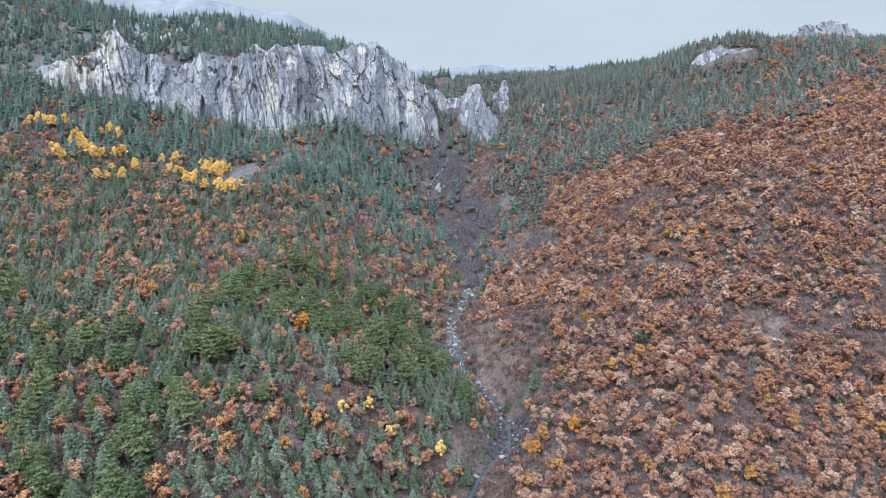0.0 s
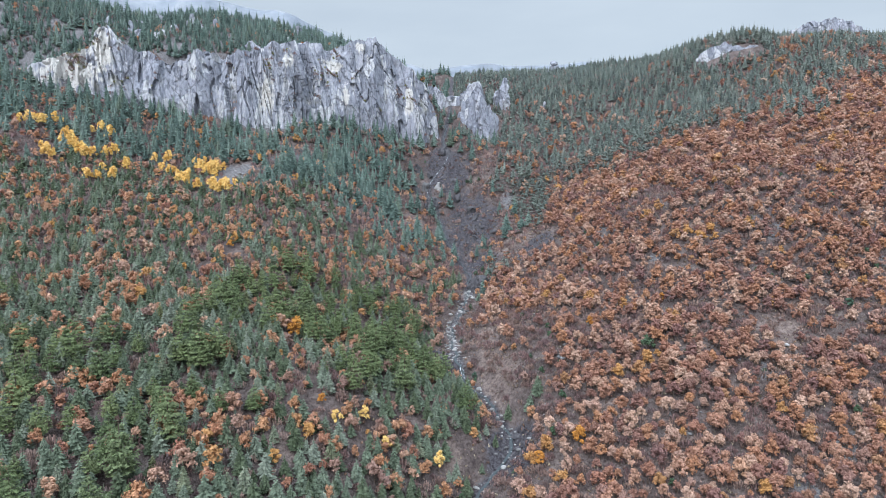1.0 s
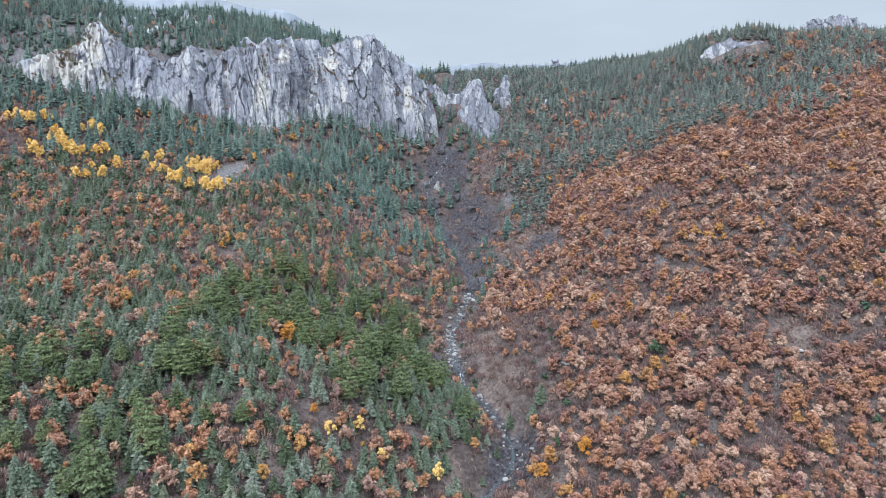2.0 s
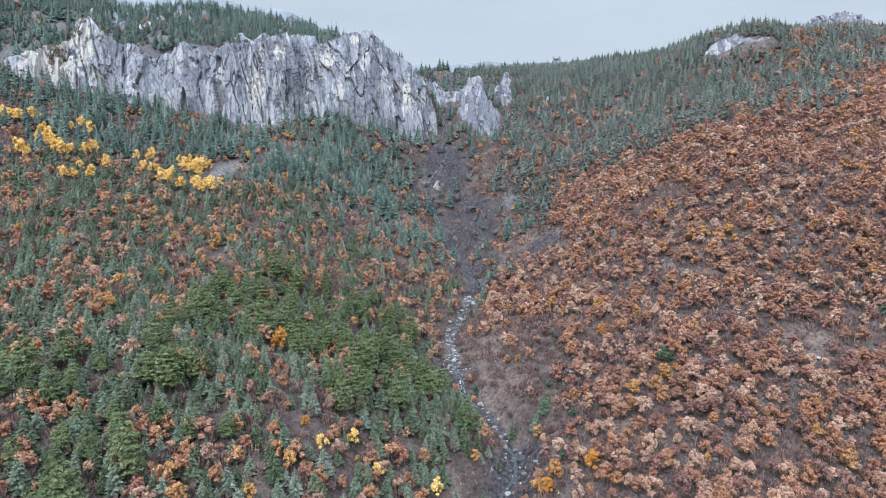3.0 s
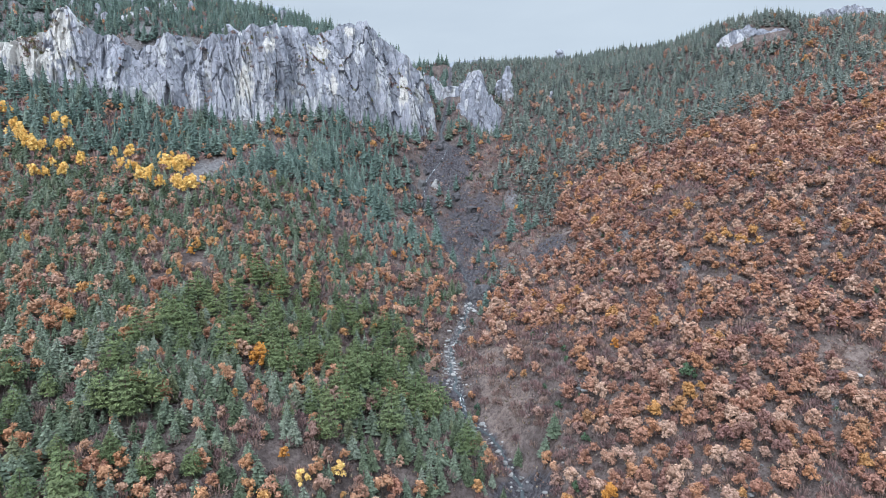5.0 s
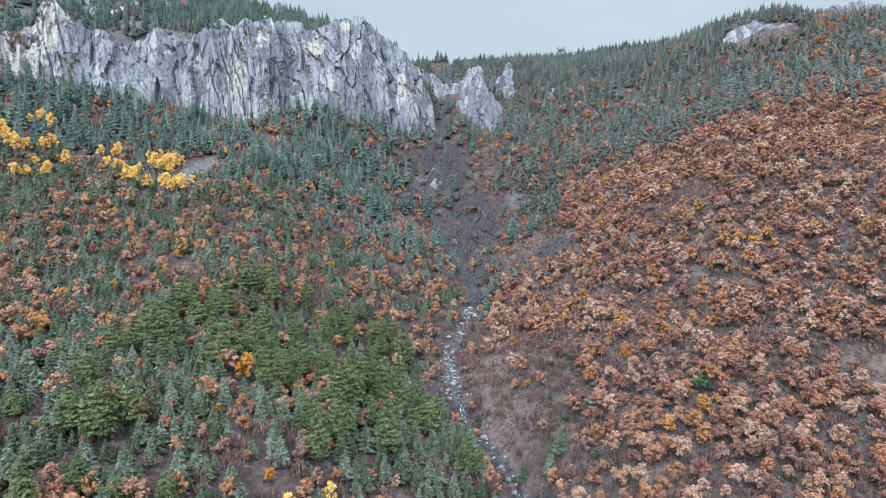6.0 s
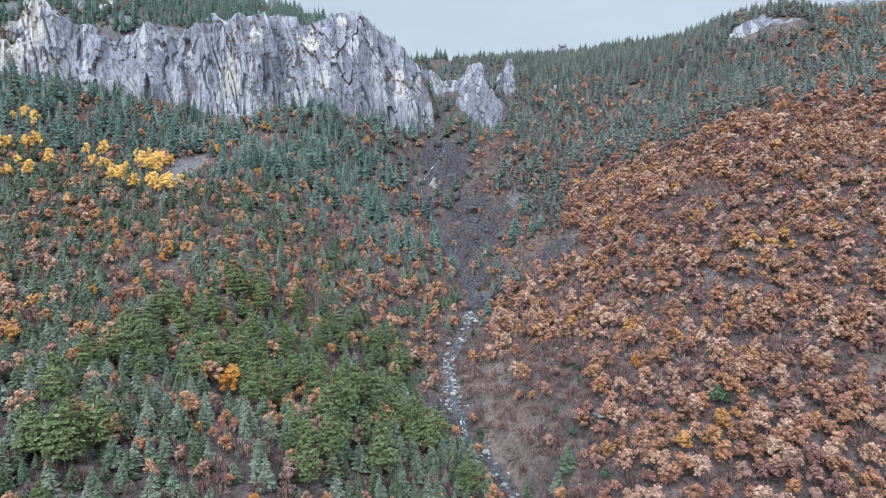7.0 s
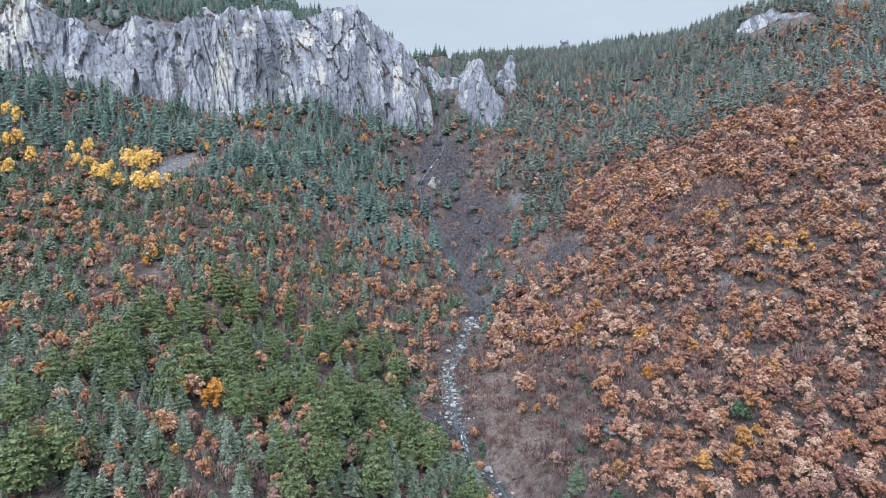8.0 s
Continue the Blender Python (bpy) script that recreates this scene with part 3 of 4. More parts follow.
# the far mountain, its mist only in its blue-grey colour
a = np.arange(-2600, 2601, 25.0)
b = np.linspace(0, 1, 30)
A, Bv = np.meshgrid(a, b, indexing="ij")
crest = np.interp(A, [-2600, -1500, -1050, -803, -644, -486, -421, -250, -50, 0, 100, 220, 350, 534, 700, 2600],
                  [1100, 950, 835, 790, 775, 728, 700, 600, 545, 555, 566, 555, 560, 577, 540, 400])
crest = crest + 12 * fbm(A / 220, 0 * A, 0 * A, 91, 4)
mz = crest * Bv ** .8 + 25 * fbm(A / 200, Bv * 6, 0 * A, 92, 4) * np.sin(Bv * math.pi) - 60 * (1 - Bv)
me = mesh_from("far_mountain", np.stack([A, 1700 + 600 * Bv + 60 * fbm(A / 260, Bv * 4, 0 * A, 93, 3), mz], -1).reshape(-1, 3), sheet(len(a), len(b)), FAR, True)
tagged(new("far_mountain", me), "bare grey mountain with mist put into its colour", "mountain", kind="structure")

# ---- trees ----
RNG = np.random.default_rng(5)


def tri_join(pieces):
    """One vertex array and one triangle array from several."""
    vs, fs, n = [], [], 0
    for v, f in pieces:
        vs.append(np.asarray(v, float))
        fs.append(np.asarray(f, int) + n)
        n += len(v)
    return np.concatenate(vs), np.concatenate(fs)


def tube(a, b, ra, rb, n=5):
    """A tapered limb from a to b."""
    a, b = np.asarray(a, float), np.asarray(b, float)
    d = (b - a) / np.linalg.norm(b - a)
    s = np.cross(d, (0, 0, 1) if abs(d[2]) < .9 else (1, 0, 0))
    s /= np.linalg.norm(s)
    u = np.cross(d, s)
    t = np.linspace(0, 2 * math.pi, n, endpoint=False)[:, None]
    ring = np.cos(t) * s + np.sin(t) * u
    v = np.concatenate([a + ring * ra, b + ring * rb])
    i, j = np.arange(n), (np.arange(n) + 1) % n
    return v, np.concatenate([np.stack([i, j, j + n], -1), np.stack([i, j + n, i + n], -1)])


def flecks(points, normals, size, rng, slim=1.0):
    """Small pointed leaf sprays at points, facing about along normals: a triangle each. slim: below 1 for needles."""
    n = len(points)
    nn = normals + rng.normal(0, .4, (n, 3))
    nn /= np.linalg.norm(nn, axis=1)[:, None]
    s = np.cross(nn, rng.normal(0, 1, (n, 3)))
    s /= np.linalg.norm(s, axis=1)[:, None]
    u = np.cross(nn, s)
    k = size * rng.uniform(.6, 1.35, (n, 1))
    v = np.stack([points - s * k * .5 * slim - u * k * .35, points + s * k * .5 * slim - u * k * .35, points + u * k * .65], 1).reshape(-1, 3)
    return v, np.arange(3 * n).reshape(-1, 3)


OCTA_V = np.array([(1, 0, 0), (0, 1, 0), (-1, 0, 0), (0, -1, 0), (0, 0, 1), (0, 0, -1)], float)
OCTA_F = np.array([(0, 1, 4), (1, 2, 4), (2, 3, 4), (3, 0, 4), (1, 0, 5), (2, 1, 5), (3, 2, 5), (0, 3, 5)])


def fir(rng, high, sprays, slim=.33, full=1.0):
    """Trunk and crown of a fir: narrow, drooping sprays wound up a slim core."""
    trunk = tube((0, 0, -.5), (0, 0, high * .9), high * .018 + .04, .02, 5)
    r0 = high * slim
    core = np.array([(math.cos(a) * r0 * .5, math.sin(a) * r0 * .5, high * .05) for a in np.linspace(0, 2 * math.pi, 6, endpoint=False)] + [(0, 0, high * .86)])
    pieces = [(core, [(i, (i + 1) % 6, 6) for i in range(6)])]
    lean = rng.uniform(.8, 1.1)
    for k in range(sprays):
        t = 1 - math.sqrt(1 - (k + rng.uniform(-.4, .4) + .5) / sprays * .985)
        t = .75 * t + .25 * (math.floor(t * 9) + .5) / 9
        z, r = high * (.05 + .92 * t), r0 * ((1 - t) ** .85 * lean + .05) * full
        a = 2.39996 * k + rng.uniform(-.5, .5)
        rr = r * rng.uniform(.72, 1.18)
        c, s = math.cos(a), math.sin(a)
        wv = (rr * .22 + high * .014) * (1.0 if sprays > 45 else 1.5)
        dip = rr * rng.uniform(.2, .5)
        at = rr * rng.uniform(.45, .62)
        zr = z + rr * rng.uniform(.12, .3)
        pts = [(c * rr * .1, s * rr * .1, zr), (c * at - s * wv, s * at + c * wv, z - dip * .75), (c * rr, s * rr, z - dip * .55), (c * at + s * wv, s * at - c * wv, z - dip * .75)]
        pieces.append((pts, [(0, 2, 1), (0, 3, 2)]))
    pieces.append(([(-.07, 0, high * .88), (.07, .04, high * .88), (0, -.07, high * .88), (0, 0, high * 1.04)], [(0, 1, 3), (1, 2, 3), (2, 0, 3)]))
    return trunk, tri_join(pieces)


def pine(rng, high, limbs, wide=.27, spray=5, bole=.2):
    """Trunk with limbs, each of which carries a flat pad of needle sprays; a broad crown with a blunt top."""
    wood = [tube((0, 0, -.6), (0, 0, high * .94), high * .018, .05, 6)]
    core = np.array([(math.cos(a) * high * wide * .3, math.sin(a) * high * wide * .3, high * (bole + .12)) for a in np.linspace(0, 2 * math.pi, 6, endpoint=False)] + [(0, 0, high * .62), (0, 0, high * (bole + .04))])
    pieces = [(core, [(i, (i + 1) % 6, 6) for i in range(6)] + [((i + 1) % 6, i, 7) for i in range(6)])]
    tall = rng.uniform(1.0, 1.6)
    for k in range(limbs):
        lev = (k + rng.uniform(0, 1)) / limbs
        lev = 1 - (1 - lev) ** .62
        lev = (math.floor(lev * 9) + .5 + rng.uniform(-.3, .3)) / 9.3
        z = high * (bole + (.97 - bole) * lev)
        r = high * wide * (max(0, 1 - lev ** tall) ** .8 * (.7 + .3 * min(1, lev * 4)) + .05) * rng.uniform(.72, 1.12)
        a = 2.39996 * k + rng.uniform(-.4, .4)
        out = np.array((math.cos(a), math.sin(a), 0))
        way = np.array((-math.sin(a), math.cos(a), 0))
        f = rng.uniform(.42, 1.0, (spray, 1))
        w = rng.uniform(-1, 1, (spray, 1)) * (.42 * r * f + .02 * high)
        o = out * r * f + way * w + (0, 0, z) + np.concatenate([np.zeros((spray, 2)), .10 * r * f - .16 * np.abs(w) + rng.normal(0, high * .012, (spray, 1))], 1)
        pieces.append(flecks(o, np.tile(out * .5 + (0, 0, 1.0), (spray, 1)), high * (.056 - .012 * lev) * (24 / spray) ** .75, rng, .6))
        if k % 6 == 0 and len(wood) < 9:
            wood.append(tube((0, 0, z - r * .3), out * r + (0, 0, z), high * .006, .02, 3))
    return tri_join(wood), tri_join(pieces)


GOLDEN = (1 + 5 ** .5) / 2
ICO_V = np.array([(-1, GOLDEN, 0), (1, GOLDEN, 0), (-1, -GOLDEN, 0), (1, -GOLDEN, 0), (0, -1, GOLDEN), (0, 1, GOLDEN), (0, -1, -GOLDEN), (0, 1, -GOLDEN), (GOLDEN, 0, -1), (GOLDEN, 0, 1), (-GOLDEN, 0, -1), (-GOLDEN, 0, 1)]) / 1.902
ICO_F = np.array([(0, 11, 5), (0, 5, 1), (0, 1, 7), (0, 7, 10), (0, 10, 11), (1, 5, 9), (5, 11, 4), (11, 10, 2), (10, 7, 6), (7, 1, 8), (3, 9, 4), (3, 4, 2), (3, 2, 6), (3, 6, 8), (3, 8, 9), (4, 9, 5), (2, 4, 11), (6, 2, 10), (8, 6, 7), (9, 8, 1)])


def broadleaf(rng, high, wide, blobs, leaves, leaf, upright=0.0, fine=True):
    """Forked trunk and an uneven crown of lobes, each a loose shell of small leaf sprays."""
    wood = [tube((0, 0, -.4), (0, 0, high * .38), high * .028 + .03, high * .018 + .02, 5)]
    pieces = []
    skew = rng.uniform(-.12, .12, 2) * wide
    for k in range(blobs):
        lev = (k + rng.uniform(.1, .9)) / blobs
        a = 2.39996 * k + rng.uniform(-.9, .9)
        r = wide * .42 * math.sqrt(max(0, 1 - lev ** 1.8)) * rng.uniform(.45, 1.08)
        s = wide * rng.uniform(.62, 1.4) * .60 / math.sqrt(blobs)
        c = np.array((math.cos(a) * r + skew[0] * lev, math.sin(a) * r + skew[1] * lev, high * (.34 + .46 * lev + upright * lev * .14) * rng.uniform(.88, 1.12)))
        heart, faces = (ICO_V, ICO_F) if fine else (OCTA_V, OCTA_F)
        spin = np.array(Euler(rng.uniform(0, 6.28, 3)).to_matrix())
        pieces.append((c + (heart @ spin) * rng.uniform(.45, .8, (len(heart), 1)) * (s, s, s * .8), faces))
        d = rng.normal(0, 1, (leaves, 3))
        d[:, 2] = d[:, 2] * .85 + .4
        d /= np.linalg.norm(d, axis=1)[:, None]
        pieces.append(flecks(c + d * s * rng.uniform(.55, 1.15, (leaves, 1)) * (1, 1, .9), d * .9 + (0, 0, .2), leaf, rng))
        if k < 5:
            wood.append(tube((0, 0, high * .25), c, high * .013 + .015, .02, 4))
    return tri_join(wood), tri_join(pieces)


def bare_bush(rng, high, wide, twigs, thick=.09):
    """A leafless bush: a rounded thicket of fine twigs that fan out from its foot."""
    wood = [tube((0, 0, -.3), (rng.uniform(-.3, .3) * wide, rng.uniform(-.3, .3) * wide, high * .5), .06, .03, 3) for k in range(2)]
    a, o = rng.uniform(0, 6.28, (twigs, 1)), np.sqrt(rng.uniform(.01, 1, (twigs, 1)))
    ring = np.concatenate([np.cos(a), np.sin(a), 0 * a], 1) * o * wide
    up = np.array((0, 0, high))
    foot = ring * .35 + up * rng.uniform(.0, .6, (twigs, 1))
    tip = ring * .55 + up * (1.05 - .6 * o * o) * rng.uniform(.65, 1.1, (twigs, 1))
    q = rng.normal(0, 1, (twigs, 3)) * (1, 1, .5) * thick
    return tri_join(wood), (np.stack([foot, tip - q, tip + q], 1).reshape(-1, 3), np.arange(3 * twigs).reshape(-1, 3))


def kind(make, count, *args):
    return [make(RNG, *args) for _ in range(count)]


# three grades of tree, the nearest in full; heights in metres at scale 1
GRADES = {"fir": (kind(fir, 8, 5.6, 120, .32), kind(fir, 6, 5.6, 64, .33), kind(fir, 5, 5.6, 36, .36)),
          "pine": (kind(pine, 9, 10.5, 60, .31, 26), kind(pine, 4, 10.5, 32, .31, 17), kind(pine, 3, 10.5, 18, .32, 11)),
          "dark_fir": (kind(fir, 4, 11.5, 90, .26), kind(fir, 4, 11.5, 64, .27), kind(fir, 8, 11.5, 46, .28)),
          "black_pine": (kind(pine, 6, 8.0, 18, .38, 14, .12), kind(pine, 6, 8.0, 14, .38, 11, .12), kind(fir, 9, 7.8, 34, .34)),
          "oak": (kind(broadleaf, 14, 5.1, 3.7, 10, 46, .40, 0, False), kind(broadleaf, 10, 5.1, 3.7, 8, 24, .55, 0, False), kind(broadleaf, 8, 5.1, 3.8, 6, 12, .78, 0, False)),
          "russet": (kind(broadleaf, 9, 4.8, 3.5, 9, 42, .42, .4, False), kind(broadleaf, 6, 4.8, 3.5, 8, 22, .54, .4, False), kind(broadleaf, 5, 4.6, 3.6, 6, 10, .75, .3, False)),
          "bush": (kind(bare_bush, 8, 2.2, 3.0, 90, .075), kind(bare_bush, 6, 2.2, 3.2, 42, .12), kind(bare_bush, 5, 2.4, 3.6, 16, .22)),
          "golden": (kind(broadleaf, 6, 6.0, 3.9, 11, 34, .48, 1.0, False),) * 3,
          "orange": (kind(broadleaf, 4, 6.2, 4.6, 18, 70, .38, .5, False),) * 3,
          "juniper": (kind(broadleaf, 4, 2.2, 1.8, 7, 24, .34, .8), kind(broadleaf, 2, 2.2, 1.8, 6, 14, .42, .8), kind(broadleaf, 2, 2.2, 1.9, 5, 8, .55, .8, False))}
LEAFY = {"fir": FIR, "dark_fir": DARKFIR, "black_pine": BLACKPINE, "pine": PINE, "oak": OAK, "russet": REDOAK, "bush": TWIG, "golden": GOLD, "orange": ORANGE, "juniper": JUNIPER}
LABEL = {"fir": ("fir_tree", "blue-green young fir on the forested slope", "fir"), "pine": ("pine_tree", "tall bright green pine with layered crown", "pine"),
         "oak": ("oak_tree", "low oak with tan and orange autumn leaves", "oak"), "russet": ("russet_tree", "rust-red autumn tree among the firs", "tree"),
         "bush": ("bare_bush", "leafless purple-brown bush on bare earth", "bush"), "golden": ("golden_tree", "bright yellow autumn tree among dark firs", "tree"),
         "orange": ("orange_tree", "large vivid orange autumn tree", "tree"), "juniper": ("juniper_bush", "small dark green juniper on dry slope", "bush"), "dark_fir": ("tall_fir", "tall dark green fir below the cliff", "fir"),
         "black_pine": ("black_pine", "dark green pine on the upper slope", "pine")}

# candidate places, one in each cell of a loose grid
cell = 2.5
cx, cy = np.meshgrid(np.arange(-440, 600, cell), np.arange(96, 780, cell), indexing="ij")
cx, cy = (c + RNG.uniform(-.48, .48, c.shape) * cell for c in (cx, cy))
yc, foot, rim = wall_at(np.clip(cx, -262, 0))
brow = np.interp(cx, [-440, -200, -90, -30, 0, 60, 150, 210, 260, 330, 420, 600], [560, 565, 560, 690, 690, 690, 625, 565, 545, 620, 750, 760])
keep = (np.abs(cx) < .77 * cy + 14) & (cy < brow)
cx, cy, yc, foot, rim = (c[keep] for c in (cx, cy, yc, foot, rim))
cz = ground(cx, cy)
sx, sz = bed_at(cy)
slope = np.hypot(ground(cx + 2, cy) - ground(cx - 2, cy), ground(cx, cy + 2) - ground(cx, cy - 2)) / 4
off = cx - sx
patch = fbm(cx / 24, cy / 24, 0 * cx, 101, 3)
patch2 = fbm(cx / 11, cy / 11, 0 * cx, 131, 3)
thin = fbm(cx / 14, cy / 14, 0 * cx, 151, 3)
dice, dice2 = RNG.uniform(0, 1, cx.shape), RNG.uniform(0, 1, cx.shape)
on_wall = (cx > -258) & (cx < 3) & (cy > yc - 4) & (cy < yc + 1 + .25 * (rim - foot))
on_wall |= (cx > -20) & (cx < 22) & (cy > 526) & (cy < 548)
on_wall |= (cx > 14) & (cx < 48) & (cy > 490) & (cy < 522)
on_wall |= (cx > 198) & (cx < 250) & (cy > 478) & (cy < 494)
for _, qx, qy, _, _, wide, deep, *_ in CRAGS:
    on_wall |= np.hypot((cx - qx) / (wide * .5), (cy - qy) / (deep * .5)) < .95
bare = np.maximum(spots(SCREE, cx, cy), spots(BARE, cx, cy))
slate = slate_at(cx, cy)
dens = np.where(bare > .42, .5, 1.0) * np.where(np.abs(off) < 2.6, 0, np.where(np.abs(off) < 8, .7, 1.0)) * np.where(slate > .38, .14, 1.0)
dens = dens * np.where(slope > 2.2, .8, 1.0)
left = off < 0
oakline = np.interp(cx, [10, 40, 56, 73, 103, 125, 160, 184, 228, 258, 300, 500], [300, 318, 345, 385, 380, 360, 362, 366, 388, 404, 420, 440])
oaks = ~left & (cy < oakline + 14 * patch)
species = np.full(cx.shape, "none", dtype="U10")


def inside(x, y, rx, ry):
    return ((cx - x) / rx) ** 2 + ((cy - y) / ry) ** 2 < 1 + .5 * patch2


# left side: firs with russet trees, bushes and stands of pine
low = left & (cy < 335 + 20 * patch)
warm = np.clip(.20 + .13 * np.exp(-((cy - 285) / 40) ** 2) * (cx > -150) + .30 * patch2, .02, .75)
species[low] = np.where(dice < warm, "russet", np.where(dice < warm + .21, "bush", "fir"))[low]
pines = inside(-56, 240, 30, 26) | inside(-30, 262, 20, 22) | inside(-22, 222, 20, 22) | inside(-6, 236, 10, 16) | ((cx < -66) & (cy < 222) & (patch > -.3) & (dice2 < .20)) | inside(-60, 172, 10, 6) | inside(-30, 195, 8, 6)
species[low & pines & (dice2 < .40)] = "pine"
high = left & ~low
species[high] = np.where(dice < .10 + .14 * patch2, "russet", np.where(dice < .30, "bush", "dark_fir"))[high]
clear = high & (cy < yc) & ((thin > .28) | inside(-102, 372, 7, 26) | inside(-92, 402, 22, 9) | inside(-84, 430, 14, 10) | inside(-150, 398, 10, 7) | inside(-118, 340, 11, 18))
species[clear] = np.where(dice < .20, "russet", np.where(dice < .9, "bush", "dark_fir"))[clear]
shelf = high & (cy > yc + 4)
species[shelf] = np.where(dice < .02, "russet", np.where(dice < .2, "bush", "dark_fir"))[shelf]
# right side: oak scrub below, black pine above
species[oaks] = np.where(dice < .79, "oak", np.where(dice < .95, "bush", np.where(dice < .97, "juniper", "russet")))[oaks]
above = ~left & ~oaks
mix = np.clip(.10 + .34 * patch2 + .40 * smooth(45, 0, cy - oakline), .02, .8) * smooth(170, 70, cy - oakline)
species[above] = np.where(dice < mix * .6, "oak", np.where(dice < mix * .6 + .16 + mix * .4, "bush", "black_pine"))[above]
open_bank = ~left & inside(30, 236, 15, 36)
species[open_bank] = np.where(dice < .68, "bush", np.where(dice < .86, "oak", "juniper"))[open_bank]
strip = (off > np.where(cy > 330, -17, -5)) & (off < np.where(cy > 345, 44, 13)) & (cy < 480)
dens = dens * np.where(strip, .85, 1.0)
species[strip] = np.where(dice < .72, "bush", np.where(dice < .86, "russet", np.where(dice < .94, np.where(cy > 300, "dark_fir", "fir"), "juniper")))[strip]
bank = (((cx + 16) / 12) ** 2 + ((cy - 378) / 24) ** 2 < 1 + .4 * patch2) | (((cx - 46) / 18) ** 2 + ((cy - 340) / 13) ** 2 < 1 + .4 * patch2)
species[bank] = np.where(dice < .8, "bush", np.where(dice < .92, "russet", "juniper"))[bank]
dens = dens * np.where(bank, .35, 1.0)
gorge = (np.abs(off) < 16) & (cy > 484) & (cy < 534)
species[gorge] = np.where(dice < .9, "bush", "dark_fir")[gorge]
gap = oaks & (RNG.uniform(0, 1, cx.shape) < 1.6 * np.clip(thin - .12, 0, .5))
species[gap] = "bush"
spacing = {"fir": .95, "dark_fir": .78, "black_pine": .72, "pine": .7, "oak": .95, "russet": .85, "bush": .92, "golden": .8, "juniper": .6}
chance = dens * np.array([spacing.get(s, 0) for s in species])
grow = (RNG.uniform(0, 1, cx.shape) < chance) & ~on_wall & (slope < 4) & ~inside(-117, 345, 8, 20)
grow &= ~(shelf & (cx < -40) & (patch2 + .4 * thin > .22) & (dice2 < .8))
grow &= ((cx - 515) / 95) ** 2 + ((cy - 790) / 105) ** 2 > .8 + .4 * patch2


def spread(kinds, room, where=True):
    """Thins out plants of these kinds so that no two stand closer than room; what gives way becomes a bush."""
    taken = {}
    for i in np.flatnonzero(grow & where & np.isin(species, kinds)):
        gx0, gy0 = int(cx[i] // room), int(cy[i] // room)
        crowd = [k for a in (-1, 0, 1) for b in (-1, 0, 1) for k in taken.get((gx0 + a, gy0 + b), ())]
        if any((cx[i] - cx[k]) ** 2 + (cy[i] - cy[k]) ** 2 < room * room for k in crowd):
            species[i] = "bush"
            grow[i] = dice2[i] < .3
        else:
            taken.setdefault((gx0, gy0), []).append(i)


spread(("oak", "russet"), 2.55)
spread(("fir",), 2.05)
spread(("dark_fir",), 3.7, cy < yc)
spread(("dark_fir",), 2.7, cy > yc)
spread(("black_pine",), 3.2)
spread(("pine",), 5.0)
size = RNG.lognormal(0, .28, cx.shape)
size = size * np.where((species == "dark_fir"), np.where(cy > yc + 4, .74, np.where(cy < 350, .75, 1.08)), 1.0) * np.where(species == "black_pine", np.where(cy > 560, .95, 1.12), 1.0) * np.where(species == "bush", np.where(strip, 1.4, 1.22), 1.0) * np.where(species == "oak", 1.1, 1.0)
size = size * np.where(species == "fir", np.where(cy < 260, 1.12, 1.05), 1.0)
size = np.where((species == "fir") & (RNG.uniform(0, 1, cx.shape) < .07), size * 1.5, size)
size = np.clip(size, .5, 1.45)

# trees that stand out, by plan: kind, offset, distance, scale
LONE = [("orange", -52, 217, 1.25), ("orange", 43, 190, 1.15), ("orange", 31, 190, .95), ("orange", -36, 183, .6), ("orange", 58, 240, .7), ("orange", 88, 246, .7), ("orange", -95, 275, .7), ("orange", 40, 300, .6), ("orange", -22, 330, .7),
        ("pine", 8.5, 217, 1.3), ("juniper", 75, 222, 2.4), ("juniper", 151, 228, 1.8), ("golden", -31, 179, .9), ("golden", -24, 188, .9), ("golden", -17, 184, .8), ("golden", -1, 192, 1.1), ("fir", 12, 212, 1.3)]
YELLOW = [(-238, 357), (-232, 359), (-225, 360), (-205, 345), (-211, 349), (-197, 339), (-211, 334), (-186, 345), (-172, 339), (-149, 342), (-140, 334), (-132, 344), (-139, 351), (-128, 350), (-122, 325), (-115, 325),
          (-181, 320), (-175, 326), (-162, 350), (-193, 363), (-204, 366)]
crowd = [(g[0] + RNG.normal(0, 2.9), g[1] + RNG.normal(0, 2.4)) for g in YELLOW for _ in range(6 if -212 < g[0] < -195 or -142 < g[0] < -112 else 3)]
for lx, ly in [q[1:3] for q in LONE] + crowd:
    grow &= np.hypot(cx - lx, cy - ly) > 2.2
for lx, ly in [q[1:3] for q in LONE if q[0] == "orange"]:
    grow &= (np.hypot(cx - lx, cy - ly + 2.5) > 5.5) | np.isin(species, ("bush", "oak"))
more = LONE + [("golden", gx0, gy0, RNG.uniform(.95, 1.4)) for gx0, gy0 in crowd]
cx, cy = np.append(cx, [q[1] for q in more]), np.append(cy, [q[2] for q in more])
cz = ground(cx, cy)
species, grow, size = np.append(species, [q[0] for q in more]), np.append(grow, np.ones(len(more), bool)), np.append(size, [q[3] for q in more])
shift, turn = RNG.uniform(0, 1, cx.shape), RNG.uniform(0, 6.28, cx.shape)


